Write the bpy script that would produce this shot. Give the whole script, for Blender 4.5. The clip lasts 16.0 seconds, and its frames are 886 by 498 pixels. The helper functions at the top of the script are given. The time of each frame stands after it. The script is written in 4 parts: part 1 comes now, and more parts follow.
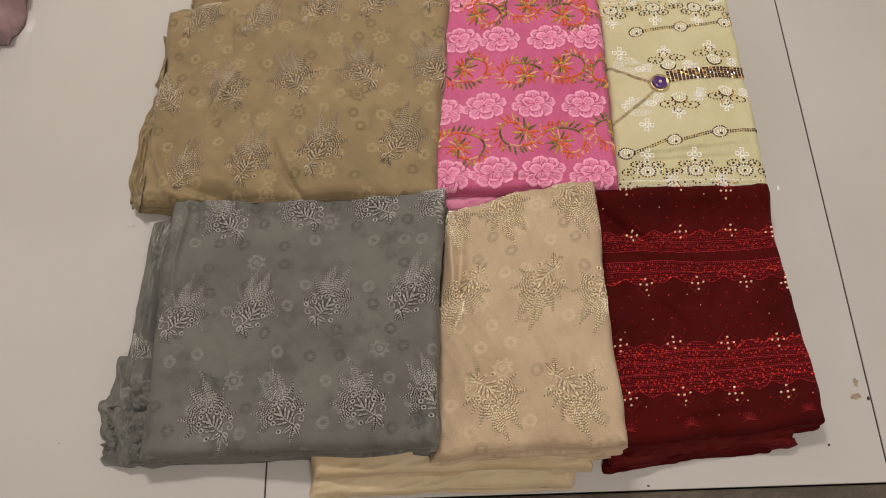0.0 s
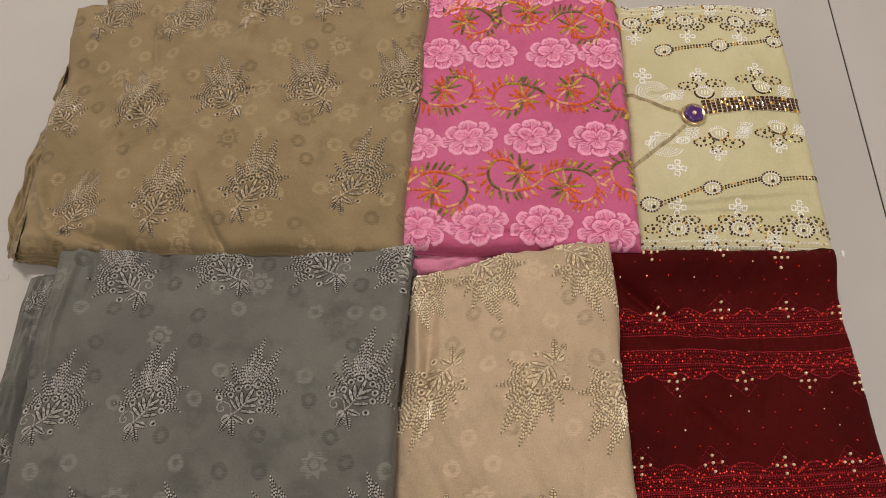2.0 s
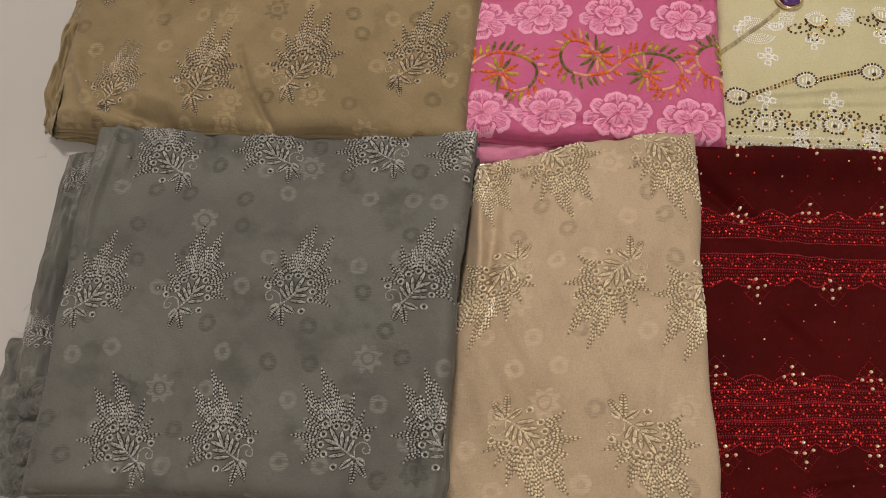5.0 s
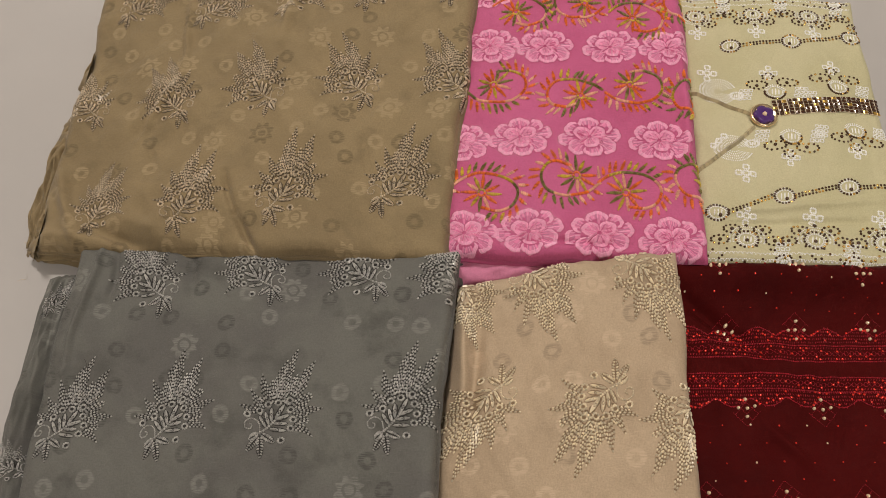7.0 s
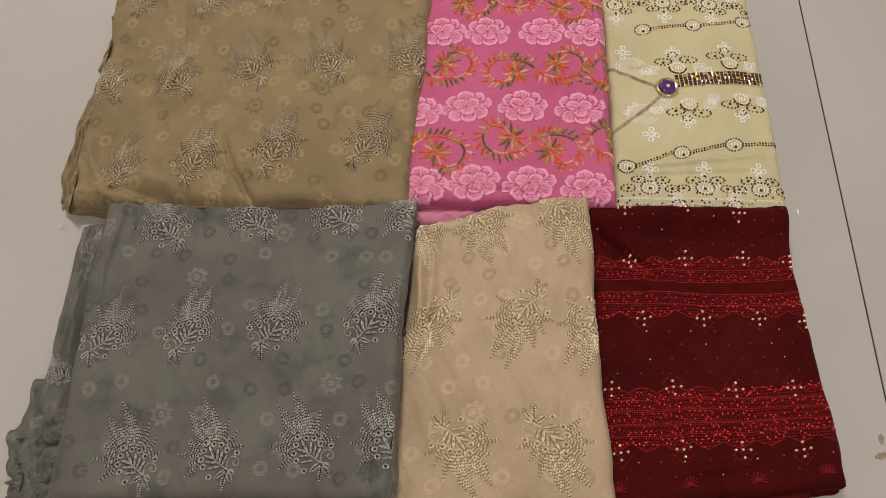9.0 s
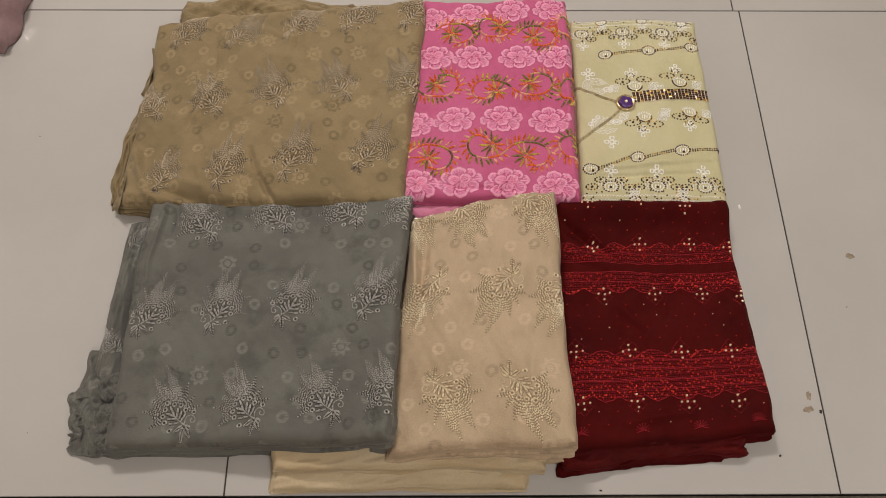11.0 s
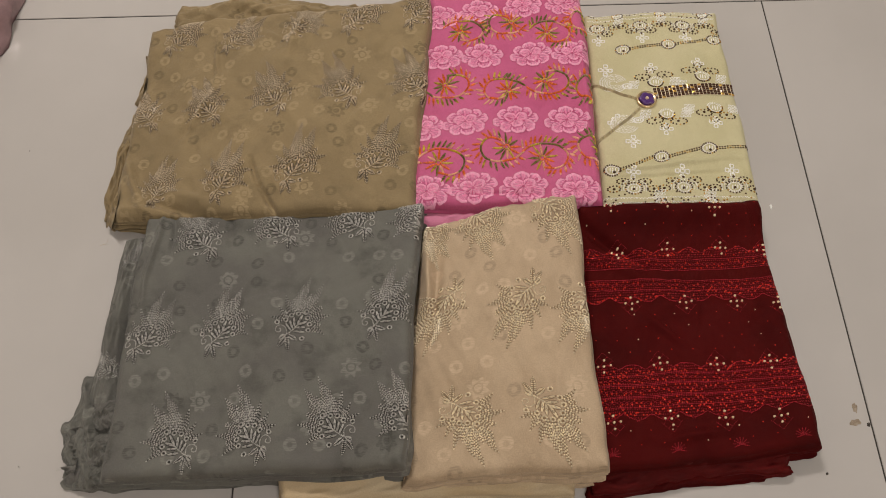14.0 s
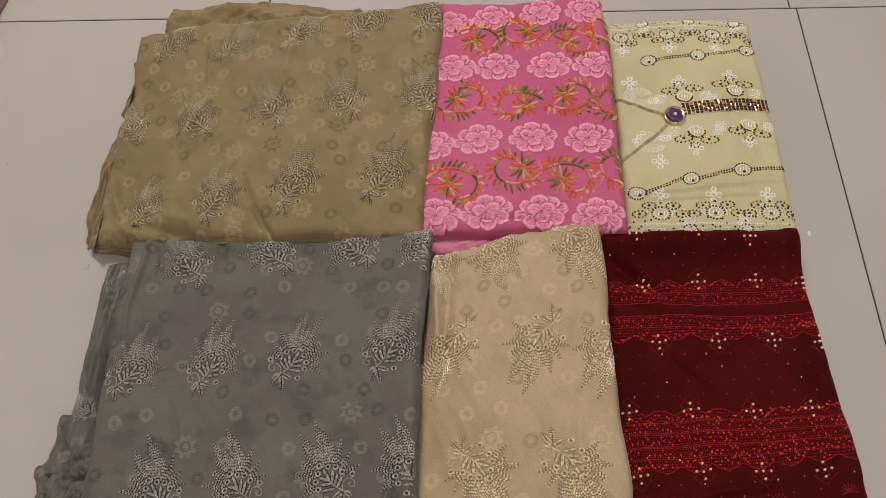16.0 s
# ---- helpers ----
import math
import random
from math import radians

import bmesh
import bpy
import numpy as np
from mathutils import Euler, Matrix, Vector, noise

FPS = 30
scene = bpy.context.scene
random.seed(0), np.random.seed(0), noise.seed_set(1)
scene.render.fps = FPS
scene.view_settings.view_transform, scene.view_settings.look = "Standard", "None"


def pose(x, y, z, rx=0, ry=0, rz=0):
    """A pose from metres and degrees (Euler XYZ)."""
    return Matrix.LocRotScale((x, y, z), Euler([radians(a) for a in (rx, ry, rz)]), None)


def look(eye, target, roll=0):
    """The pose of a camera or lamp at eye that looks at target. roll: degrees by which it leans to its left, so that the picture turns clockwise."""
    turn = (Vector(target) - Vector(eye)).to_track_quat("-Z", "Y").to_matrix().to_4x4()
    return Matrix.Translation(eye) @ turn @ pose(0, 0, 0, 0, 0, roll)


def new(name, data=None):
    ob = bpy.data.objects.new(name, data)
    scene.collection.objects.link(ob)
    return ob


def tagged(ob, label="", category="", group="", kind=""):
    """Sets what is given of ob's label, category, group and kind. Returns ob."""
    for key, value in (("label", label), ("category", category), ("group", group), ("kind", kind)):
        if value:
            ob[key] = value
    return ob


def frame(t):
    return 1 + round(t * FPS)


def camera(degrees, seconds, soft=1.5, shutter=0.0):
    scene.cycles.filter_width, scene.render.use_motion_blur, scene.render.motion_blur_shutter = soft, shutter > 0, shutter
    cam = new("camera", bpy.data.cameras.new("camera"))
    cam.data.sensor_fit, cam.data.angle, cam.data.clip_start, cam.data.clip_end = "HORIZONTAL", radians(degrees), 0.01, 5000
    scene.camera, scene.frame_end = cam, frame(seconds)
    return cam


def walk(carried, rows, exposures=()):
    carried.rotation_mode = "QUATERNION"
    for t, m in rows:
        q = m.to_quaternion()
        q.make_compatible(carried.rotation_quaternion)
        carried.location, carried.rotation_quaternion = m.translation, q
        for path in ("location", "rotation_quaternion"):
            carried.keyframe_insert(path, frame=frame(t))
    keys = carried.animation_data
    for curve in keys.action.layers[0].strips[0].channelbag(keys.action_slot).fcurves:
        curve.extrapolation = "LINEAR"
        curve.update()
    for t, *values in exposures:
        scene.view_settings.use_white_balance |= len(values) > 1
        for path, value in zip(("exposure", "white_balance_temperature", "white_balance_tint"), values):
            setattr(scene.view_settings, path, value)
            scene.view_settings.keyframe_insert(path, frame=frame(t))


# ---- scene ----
cam = camera(57.5, 16.0, soft=0.5)
PATH = [
    (0, (-0.033, -0.004, 1.065), (0.001, 0.779, -0.775), 0.7),
    (0.5, (-0.039, -0.032, 1.059), (0.008, 0.768, -0.774), 0.2),
    (1, (-0.017, 0.053, 0.958), (0.032, 0.867, -0.868), 0.2),
    (1.5, (0.02, 0.137, 0.852), (0.078, 0.97, -0.965), 2.1),
    (2, (0.002, 0.149, 0.841), (0.049, 0.987, -0.975), 3.0),
    (2.5, (0.003, 0.143, 0.826), (0.019, 0.963, -0.998), 1.9),
    (3, (0.002, 0.14, 0.797), (-0.003, 0.81, -1.087), 1.2),
    (3.5, (-0.004, 0.142, 0.793), (-0.02, 0.776, -1.103), 0.6),
    (4, (-0.007, 0.145, 0.79), (-0.028, 0.78, -1.107), 0.2),
    (4.2, (-0.011, 0.144, 0.788), (-0.032, 0.779, -1.109), 0.2),
    (6.3, (-0.046, 0.169, 0.765), (-0.068, 0.866, -1.11), 0.3),
    (6.5, (-0.039, 0.172, 0.767), (-0.059, 0.905, -1.093), 0.5),
    (7, (-0.02, 0.181, 0.783), (-0.032, 1.023, -1.031), 0.5),
    (7.5, (-0.006, 0.181, 0.779), (-0.004, 1.04, -1.027), 1.0),
    (8, (0.016, 0.172, 0.766), (0.028, 1.02, -1.045), 1.4),
    (8.5, (0.018, 0.139, 0.805), (0.041, 0.934, -1.03), 2.1),
    (8.7, (0.006, 0.108, 0.872), (0.038, 0.894, -0.967), 2.7),
    (10.8, (0.027, -0.043, 1.068), (0.041, 0.829, -0.732), 0.8),
    (11, (0.025, -0.059, 1.079), (0.041, 0.81, -0.723), 0.9),
    (11.5, (0.032, -0.048, 1.083), (0.05, 0.825, -0.717), 0.9),
    (12, (0.025, -0.024, 1.06), (0.037, 0.854, -0.737), -0.2),
    (12.5, (0.019, -0.027, 1.057), (0.038, 0.852, -0.739), -0.1),
    (13, (0.015, -0.031, 1.051), (0.029, 0.856, -0.741), -0.6),
    (13.5, (0.022, -0.026, 1.029), (0.029, 0.861, -0.764), -1.1),
    (14, (0.016, -0.026, 1.016), (0.015, 0.863, -0.776), -1.5),
    (14.5, (0.011, -0.034, 1.004), (0.003, 0.845, -0.793), -1.6),
    (15, (0.022, -0.037, 1.0), (0.015, 0.835, -0.799), -1.4),
    (15.5, (0.018, -0.018, 0.984), (0.008, 0.851, -0.817), -1.5),
    (16, (0.009, 0.051, 0.954), (-0.001, 0.931, -0.842), -1.5),
]
walk(cam, [(t, look(eye, target, roll)) for t, eye, target, roll in PATH],
     exposures=[(0, .0), (1.5, -.06), (3, -.14), (8.5, -.15), (11, -.13), (16, -.21)])

# ---- light: an unseen ceiling panel and an added fill lamp in a closed room ----
def area_lamp(x, y, wide, deep, watts, tint):
    data = bpy.data.lights.new("unseen_area_light", "AREA")
    data.shape, data.size, data.size_y, data.energy, data.color = "RECTANGLE", wide, deep, watts, tint
    ob = new("unseen_area_light", data)
    ob.location = (x, y, 2.66)
    return ob


area_lamp(-0.55, 1.8, 0.6, 0.3, 49, (1.0, .915, .84))
# fill lamp added at front right to lighten the front, no such source known
area_lamp(0.75, -0.55, 0.6, 0.3, 28, (1.0, .93, .87))
world = bpy.data.worlds.new("world")
world.use_nodes = True
world.node_tree.nodes["Background"].inputs[0].default_value = (.9, .95, 1, 1)
world.node_tree.nodes["Background"].inputs[1].default_value = 0.05
scene.world = world


# ---- materials ----
class Nodes:
    """Short hand for building a node tree."""

    def __init__(self, name):
        self.mat = bpy.data.materials.new(name)
        self.mat.use_nodes = True
        self.tree = self.mat.node_tree
        self.bsdf = self.tree.nodes["Principled BSDF"]

    def add(self, sort, **props):
        n = self.tree.nodes.new(sort)
        for k, val in props.items():
            if k == "op":
                n.operation = val
            elif k == "blend":
                n.blend_type = val
            elif k == "dims":
                n.noise_dimensions = val
            elif k == "kind":
                n.data_type = val
        return n

    def put(self, node, slot, val):
        if isinstance(val, bpy.types.NodeSocket):
            self.tree.links.new(val, node.inputs[slot])
        else:
            node.inputs[slot].default_value = val

    def math(self, op, a, b=0.0, c=0.0):
        n = self.add("ShaderNodeMath", op=op)
        for i, val in enumerate((a, b, c)):
            self.put(n, i, val)
        return n.outputs[0]

    def vmath(self, op, a, b=(0, 0, 0)):
        n = self.add("ShaderNodeVectorMath", op=op)
        self.put(n, 0, a), self.put(n, 1, b)
        return n.outputs["Value" if op in ("LENGTH", "DOT_PRODUCT") else 0]

    def noise(self, vec, scale, detail=3.0, rough=.55):
        n = self.add("ShaderNodeTexNoise")
        self.put(n, "Vector", vec), self.put(n, "Scale", scale), self.put(n, "Detail", detail), self.put(n, "Roughness", rough)
        return n.outputs[0]

    def ramp(self, val, lo, hi, to_lo=0.0, to_hi=1.0):
        n = self.add("ShaderNodeMapRange")
        n.interpolation_type = "SMOOTHSTEP"
        for i, x in enumerate((val, lo, hi, to_lo, to_hi)):
            self.put(n, i, x)
        return n.outputs[0]

    def mix(self, f, a, b, blend="MIX"):
        n = self.add("ShaderNodeMix", kind="RGBA")
        n.blend_type = blend
        self.put(n, 0, f), self.put(n, 6, a if isinstance(a, bpy.types.NodeSocket) else (*a, 1)), self.put(n, 7, b if isinstance(b, bpy.types.NodeSocket) else (*b, 1))
        return n.outputs[2]

    def bump(self, height, strength, dist):
        n = self.add("ShaderNodeBump")
        self.put(n, "Height", height), self.put(n, "Strength", strength), self.put(n, "Distance", dist)
        self.tree.links.new(n.outputs[0], self.bsdf.inputs["Normal"])

    def uv(self):
        n = self.add("ShaderNodeUVMap")
        n.uv_map = "weave"
        return n.outputs[0]

    def obj(self):
        return self.add("ShaderNodeTexCoord").outputs["Object"]


def cloth_mat(name, base, blotch, spots=0.0, rough=.62, sheen=.12, light=1.35, dark=.68, pitch=.040, weave=.16, spec=.2, smear=.0):
    """Woven cloth; spots: strength of the tone-on-tone woven rings and flowers."""
    k = Nodes(name)
    uv = k.uv()
    big = k.ramp(k.noise(uv, 9, 3), .40, .64)
    col = k.mix(big, base, blotch)
    warp = k.vmath("MULTIPLY", uv, (220, 3200, 1))
    weft = k.vmath("MULTIPLY", uv, (3200, 160, 1))
    threads = k.math("ADD", k.noise(warp, 1, 2), k.noise(weft, 1, 2))
    smudge = k.ramp(k.noise(uv, 22, 4, .6), .50, .72, 0, smear)
    col = k.mix(smudge, col, tuple(c * .58 for c in base))
    slub = k.ramp(k.noise(k.vmath("MULTIPLY", uv, (38, 900, 1)), 1, 4, .65), .56, .74, 0, .22)
    col = k.mix(slub, col, tuple(min(1, c * 1.4 + .01) for c in base))
    crepe = k.noise(uv, 620, 2, .7)
    col = k.mix(k.ramp(crepe, .3, .7, 0, 1), k.mix(1.0, col, (.94, .94, .94), "MULTIPLY"), k.mix(1.0, col, (1.06, 1.06, 1.06), "MULTIPLY"))
    col = k.mix(k.ramp(threads, .7, 1.3, 0, weave), col, (1, 1, 1), "OVERLAY")
    if spots:
        wob = k.add("ShaderNodeTexNoise")
        k.put(wob, "Vector", uv), k.put(wob, "Scale", 110.0)
        p = k.vmath("ADD", uv, k.vmath("SCALE", wob.outputs[1]))
        for n in k.tree.nodes:
            if n.type == "VECT_MATH" and n.operation == "SCALE":
                n.inputs[3].default_value = .0035
        sep = k.add("ShaderNodeSeparateXYZ")
        k.put(sep, 0, k.vmath("DIVIDE", p, (pitch, pitch * .78, 1)))
        row = k.math("FLOOR", sep.outputs[1])
        odd = k.math("MULTIPLY", k.math("MODULO", row, 2.0), .5)
        xx = k.math("ADD", sep.outputs[0], odd)
        col_i = k.math("FLOOR", xx)
        cell = k.add("ShaderNodeCombineXYZ")
        k.put(cell, 0, col_i), k.put(cell, 1, row)
        rnd = k.add("ShaderNodeTexWhiteNoise")
        k.put(rnd, "Vector", cell.outputs[0])
        rnd3 = k.add("ShaderNodeSeparateColor")
        k.put(rnd3, 0, rnd.outputs[1])
        jx = k.ramp(rnd3.outputs[1], 0, 1, .28, .72)
        jy = k.ramp(rnd3.outputs[2], 0, 1, .34, .66)
        lx = k.math("MULTIPLY", k.math("SUBTRACT", k.math("FRACT", xx), jx), pitch)
        ly = k.math("MULTIPLY", k.math("SUBTRACT", k.math("FRACT", sep.outputs[1]), jy), pitch * .78)
        loc = k.add("ShaderNodeCombineXYZ")
        k.put(loc, 0, lx), k.put(loc, 1, ly)
        r = k.vmath("LENGTH", loc.outputs[0])
        ring = k.math("MULTIPLY", k.ramp(r, .0022, .0046), k.ramp(r, .0092, .0070))
        ang = k.math("ARCTAN2", ly, lx)
        petal = k.math("MULTIPLY", k.math("COSINE", k.math("MULTIPLY", ang, 8.0)), .0022)
        rf = k.math("ADD", r, petal)
        flower = k.math("MULTIPLY", k.ramp(rf, .0128, .0104), k.ramp(k.math("ABSOLUTE", k.math("SUBTRACT", r, .0052)), .0006, .0016))
        isf = k.math("LESS_THAN", rnd.outputs[0], .16)
        shape = k.math("ADD", k.math("MULTIPLY", isf, flower), k.math("MULTIPLY", k.math("SUBTRACT", 1.0, isf), ring))
        tick = k.ramp(k.noise(k.vmath("MULTIPLY", uv, (90, 1100, 1)), 1, 3), .34, .62, .12, 1.0)
        shape = k.math("MULTIPLY", k.math("MULTIPLY", shape, tick), spots)
        lit = k.math("LESS_THAN", k.math("FRACT", k.math("MULTIPLY", rnd.outputs[0], 7.31)), .58)
        # woven pattern with its sheen painted in as a lighter or darker tone
        tone = k.mix(lit, tuple(c * dark for c in base), tuple(min(1, c * light + .02) for c in base))
        gone = k.math("LESS_THAN", rnd.outputs[0], .84)
        col = k.mix(k.math("MULTIPLY", shape, gone), col, tone)
    k.put(k.bsdf, "Base Color", col)
    k.put(k.bsdf, "Roughness", k.ramp(k.noise(uv, 40, 2), .3, .7, rough - .06, rough + .06))
    k.put(k.bsdf, "Sheen Weight", sheen)
    k.put(k.bsdf, "Sheen Roughness", .4)
    k.put(k.bsdf, "Specular IOR Level", spec)
    crumple = k.math("ADD", k.math("MULTIPLY", k.noise(uv, 38, 4, .5), 1.0), k.math("ADD", k.math("MULTIPLY", threads, .12), k.math("MULTIPLY", crepe, .035)))
    k.bump(crumple, .55, .006)
    return k.mat


def thread_mat(name, col, rough=.38, vary=.25, metal=0.0, spec=.5, sheen=.2):
    k = Nodes(name)
    geo = k.add("ShaderNodeNewGeometry")
    c = k.mix(geo.outputs["Random Per Island"], tuple(x * (1 - vary) for x in col), tuple(min(1, x * (1 + vary)) for x in col))
    k.put(k.bsdf, "Base Color", c)
    k.put(k.bsdf, "Roughness", rough), k.put(k.bsdf, "Metallic", metal), k.put(k.bsdf, "Sheen Weight", sheen), k.put(k.bsdf, "Specular IOR Level", spec)
    return k.mat


def gloss_mat(name, col, rough=.15, metal=0.0, coat=0.0, grain=0.0):
    k = Nodes(name)
    c = k.mix(k.noise(k.obj(), 60, 3), tuple(x * (1 - grain) for x in col), tuple(min(1, x * (1 + grain)) for x in col))
    k.put(k.bsdf, "Base Color", c), k.put(k.bsdf, "Roughness", rough), k.put(k.bsdf, "Metallic", metal), k.put(k.bsdf, "Coat Weight", coat)
    return k.mat


def tile_mat():
    k = Nodes("polished_tile")
    p = k.obj()
    c = k.mix(k.ramp(k.noise(p, 2.2, 4), .35, .7), (.470, .447, .428), (.51, .487, .468))
    dirt = k.ramp(k.noise(p, 160, 3), .68, .80)
    c = k.mix(k.math("MULTIPLY", dirt, .10), c, (.30, .26, .22))
    k.put(k.bsdf, "Base Color", c)
    k.put(k.bsdf, "Roughness", k.ramp(k.noise(p, 7, 4), .3, .75, .20, .27))
    k.bump(k.noise(p, 14, 3), .05, .004)
    return k.mat


def rough_mat(name, a, b, scale, rough=.85, bump=.3):
    k = Nodes(name)
    p = k.obj()
    f = k.math("ADD", k.math("MULTIPLY", k.noise(p, scale, 5), .6), k.math("MULTIPLY", k.noise(p, scale * 9, 3), .4))
    k.put(k.bsdf, "Base Color", k.mix(k.ramp(f, .36, .64), a, b))
    k.put(k.bsdf, "Roughness", rough)
    k.bump(f, bump, .004)
    return k.mat


M = {
    "taupe": cloth_mat("taupe_georgette", (.280, .211, .116), (.235, .177, .098), .85, dark=.55, light=1.35, smear=.5, spec=.13),
    "grey": cloth_mat("grey_georgette", (.147, .146, .130), (.122, .118, .109), .8, dark=.50, light=1.55, smear=.75, spec=.15),
    "beige": cloth_mat("beige_georgette", (.485, .370, .252), (.42, .315, .210), .95, dark=.70, light=1.22, smear=.16),
    "pink": cloth_mat("pink_cotton", (.56, .120, .255), (.50, .098, .215), 0, rough=.7, sheen=.1),
    "pink_pale": cloth_mat("pale_pink_lining", (.72, .27, .40), (.66, .22, .35), 0, rough=.6),
    "cream": cloth_mat("cream_cotton", (.60, .548, .340), (.545, .498, .300), 0, rough=.75, sheen=.08),
    "beige_lining": cloth_mat("beige_satin_lining", (.55, .44, .29), (.50, .385, .235), 0, rough=.38, sheen=.1, spec=.4),
    "maroon": cloth_mat("maroon_chiffon", (.068, .0034, .0032), (.050, .0025, .0024), 0, rough=.75, sheen=.0, weave=.05, spec=.08),
    "maroon_under": cloth_mat("maroon_lining", (.095, .006, .006), (.07, .0045, .0045), 0, rough=.6, sheen=.0, weave=.05, spec=.1),
    "silver": thread_mat("silver_thread", (.41, .40, .375), .28, .45, 0, .8),
    "taupe_thread": thread_mat("taupe_thread", (.53, .43, .30), .28, .45, 0, .8),
    "gold_thread": thread_mat("pale_gold_thread", (.76, .635, .45), .3, .35, 0, .8),
    # painted shade between stitches and under leaves; also needle and eyelet holes
    "grey_pin": rough_mat("grey_hole_and_gap_shade", (.020, .019, .017), (.035, .033, .029), 200),
    "taupe_pin": rough_mat("taupe_hole_and_gap_shade", (.060, .042, .022), (.085, .06, .032), 200),
    "beige_pin": rough_mat("beige_hole_and_gap_shade", (.22, .150, .085), (.28, .195, .115), 200),
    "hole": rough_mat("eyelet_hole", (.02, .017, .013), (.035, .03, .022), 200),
    "pink_thread": thread_mat("light_pink_thread", (.90, .42, .60), .36, .12),
    "mid_pink": thread_mat("mid_pink_thread", (.70, .215, .385), .4, .25),
    "rose_thread": thread_mat("rose_thread", (.52, .085, .21), .42, .2),
    "orange": thread_mat("orange_thread", (.86, .19, .03), .36, .35),
    "olive": thread_mat("olive_thread", (.25, .21, .055), .38, .45),
    "peach": thread_mat("peach_thread", (.85, .46, .32), .4, .15),
    "lime": thread_mat("lime_thread", (.60, .44, .05), .4, .4),
    "white_thread": thread_mat("white_thread", (.93, .91, .85), .45, .1),
    "cord": thread_mat("pale_gold_cord", (.43, .36, .21), .3, .3),
    "red_thread": thread_mat("red_thread", (.25, .010, .018), .5, .45, 0, .15, 0),
    "brown_stud": gloss_mat("brown_stud", (.075, .036, .014), .25, .2, .2, .3),
    "gold_stud": gloss_mat("gold_stud", (.75, .48, .13), .2, .9),
    "gem": gloss_mat("brown_rhinestone", (.070, .028, .012), .14, .1, .4, .4),
    "gold": gloss_mat("gold_rim", (.83, .66, .42), .2, 1.0),
    "purple": gloss_mat("purple_enamel", (.075, .025, .16), .2, 0, .6, .25),
    "pearl": gloss_mat("gold_pearl", (1.0, .76, .50), .16, .25, .6, .08),
    "red_sequin": gloss_mat("red_sequin", (.85, .045, .03), .20, .55, .5, .2),
    "tile": tile_mat(),
    "grout": rough_mat("dark_grout", (.030, .026, .022), (.05, .045, .04), 90),
    "strip": rough_mat("dark_threshold", (.060, .046, .034), (.105, .085, .064), 24, .8, .2),
    "mat": rough_mat("beige_mat", (.42, .33, .24), (.48, .39, .30), 30),
    "wall": rough_mat("white_wall", (.70, .68, .64), (.75, .73, .69), 6, .8, .05),
    "stain": rough_mat("dried_glue", (.25, .19, .13), (.36, .30, .23), 120, .6, .5),
    "speck": rough_mat("dark_grit", (.035, .03, .026), (.07, .06, .05), 300),
    "lint": rough_mat("white_lint", (.8, .8, .78), (.9, .9, .88), 300),
    "bag": gloss_mat("pink_plastic", (.30, .19, .20), .25, 0, .3, .35),
}

# ---- shape of the folded cloths ----
# corners: back-left, back-right, front-right, front-left; R: radius of the rounded rim;
# creases: (u0, v0, u1, v1, height, width in metres)
SHAPES = {
    "taupe": dict(c=[(-.428, .848, .055), (.006, .858, .098), (-.020, .492, .098), (-.444, .522, .032)], R=.013, wob=.0055, seed=1.0,
                  creases=[(.26, .90, .275, .60, .0026, .006), (.275, .58, .20, .36, .0022, .006), (.452, .24, .495, .12, -.004, .0055), (.495, .12, .56, -.02, -.0055, .0065),
                           (.13, .07, .30, .0, -.006, .011), (.17, .12, .34, .04, .003, .012), (.56, 1.0, .52, .70, .004, .011),
                           (.02, .30, .10, .04, .005, .012)]),
    "grey": dict(c=[(-.397, .527, .042), (-.012, .499, .108), (-.036, .159, .116), (-.399, .163, .050)], R=.014, wob=.004, seed=2.3, sag=.026,
                 creases=[(.07, 1.0, .05, .62, .005, .006), (.11, 1.0, .12, .80, -.004, .006), (.50, 1.0, .55, .0, .004, .045),
                          (.30, 1.0, .33, .85, -.003, .012), (.93, .30, .94, .02, -.003, .006)]),
    "pink": dict(c=[(.006, .869, .082), (.236, .873, .080), (.229, .497, .090), (-.024, .503, .084)], R=.011, wob=.003, seed=3.1,
                 creases=[(.95, .9, .97, .1, .003, .01), (.3, .05, .7, .03, -.003, .006)]),
    "beige": dict(c=[(-.012, .470, .084), (.185, .493, .132), (.194, .151, .106), (-.038, .148, .070)], R=.013, wob=.0035, seed=4.7, sag=-.006,
                  creases=[(.03, 1.0, .09, .55, .006, .010), (.13, .95, .12, .5, -.004, .010), (.5, .5, .95, .58, -.003, .02),
                           (.1, .72, .5, .60, .003, .03)]),
    "cream": dict(c=[(.246, .861, .046), (.454, .864, .042), (.454, .510, .046), (.236, .514, .048)], R=.010, wob=.0025, seed=5.9,
                  creases=[(.05, .16, .95, .22, .0025, .006), (.1, .125, .9, .15, -.002, .005)]),
    "maroon": dict(c=[(.196, .500, .066), (.446, .513, .046), (.464, .183, .046), (.190, .154, .058)], R=.011, wob=.003, seed=6.4, sag=.006,
                   creases=[(-.2, .972, 1.2, .972, .014, .024), (.0, .93, .34, .74, -.006, .011), (.02, .80, .30, .70, .004, .012), (.30, .55, .46, .42, .003, .010),
                            (.28, .08, .60, .10, .004, .010)]),
}

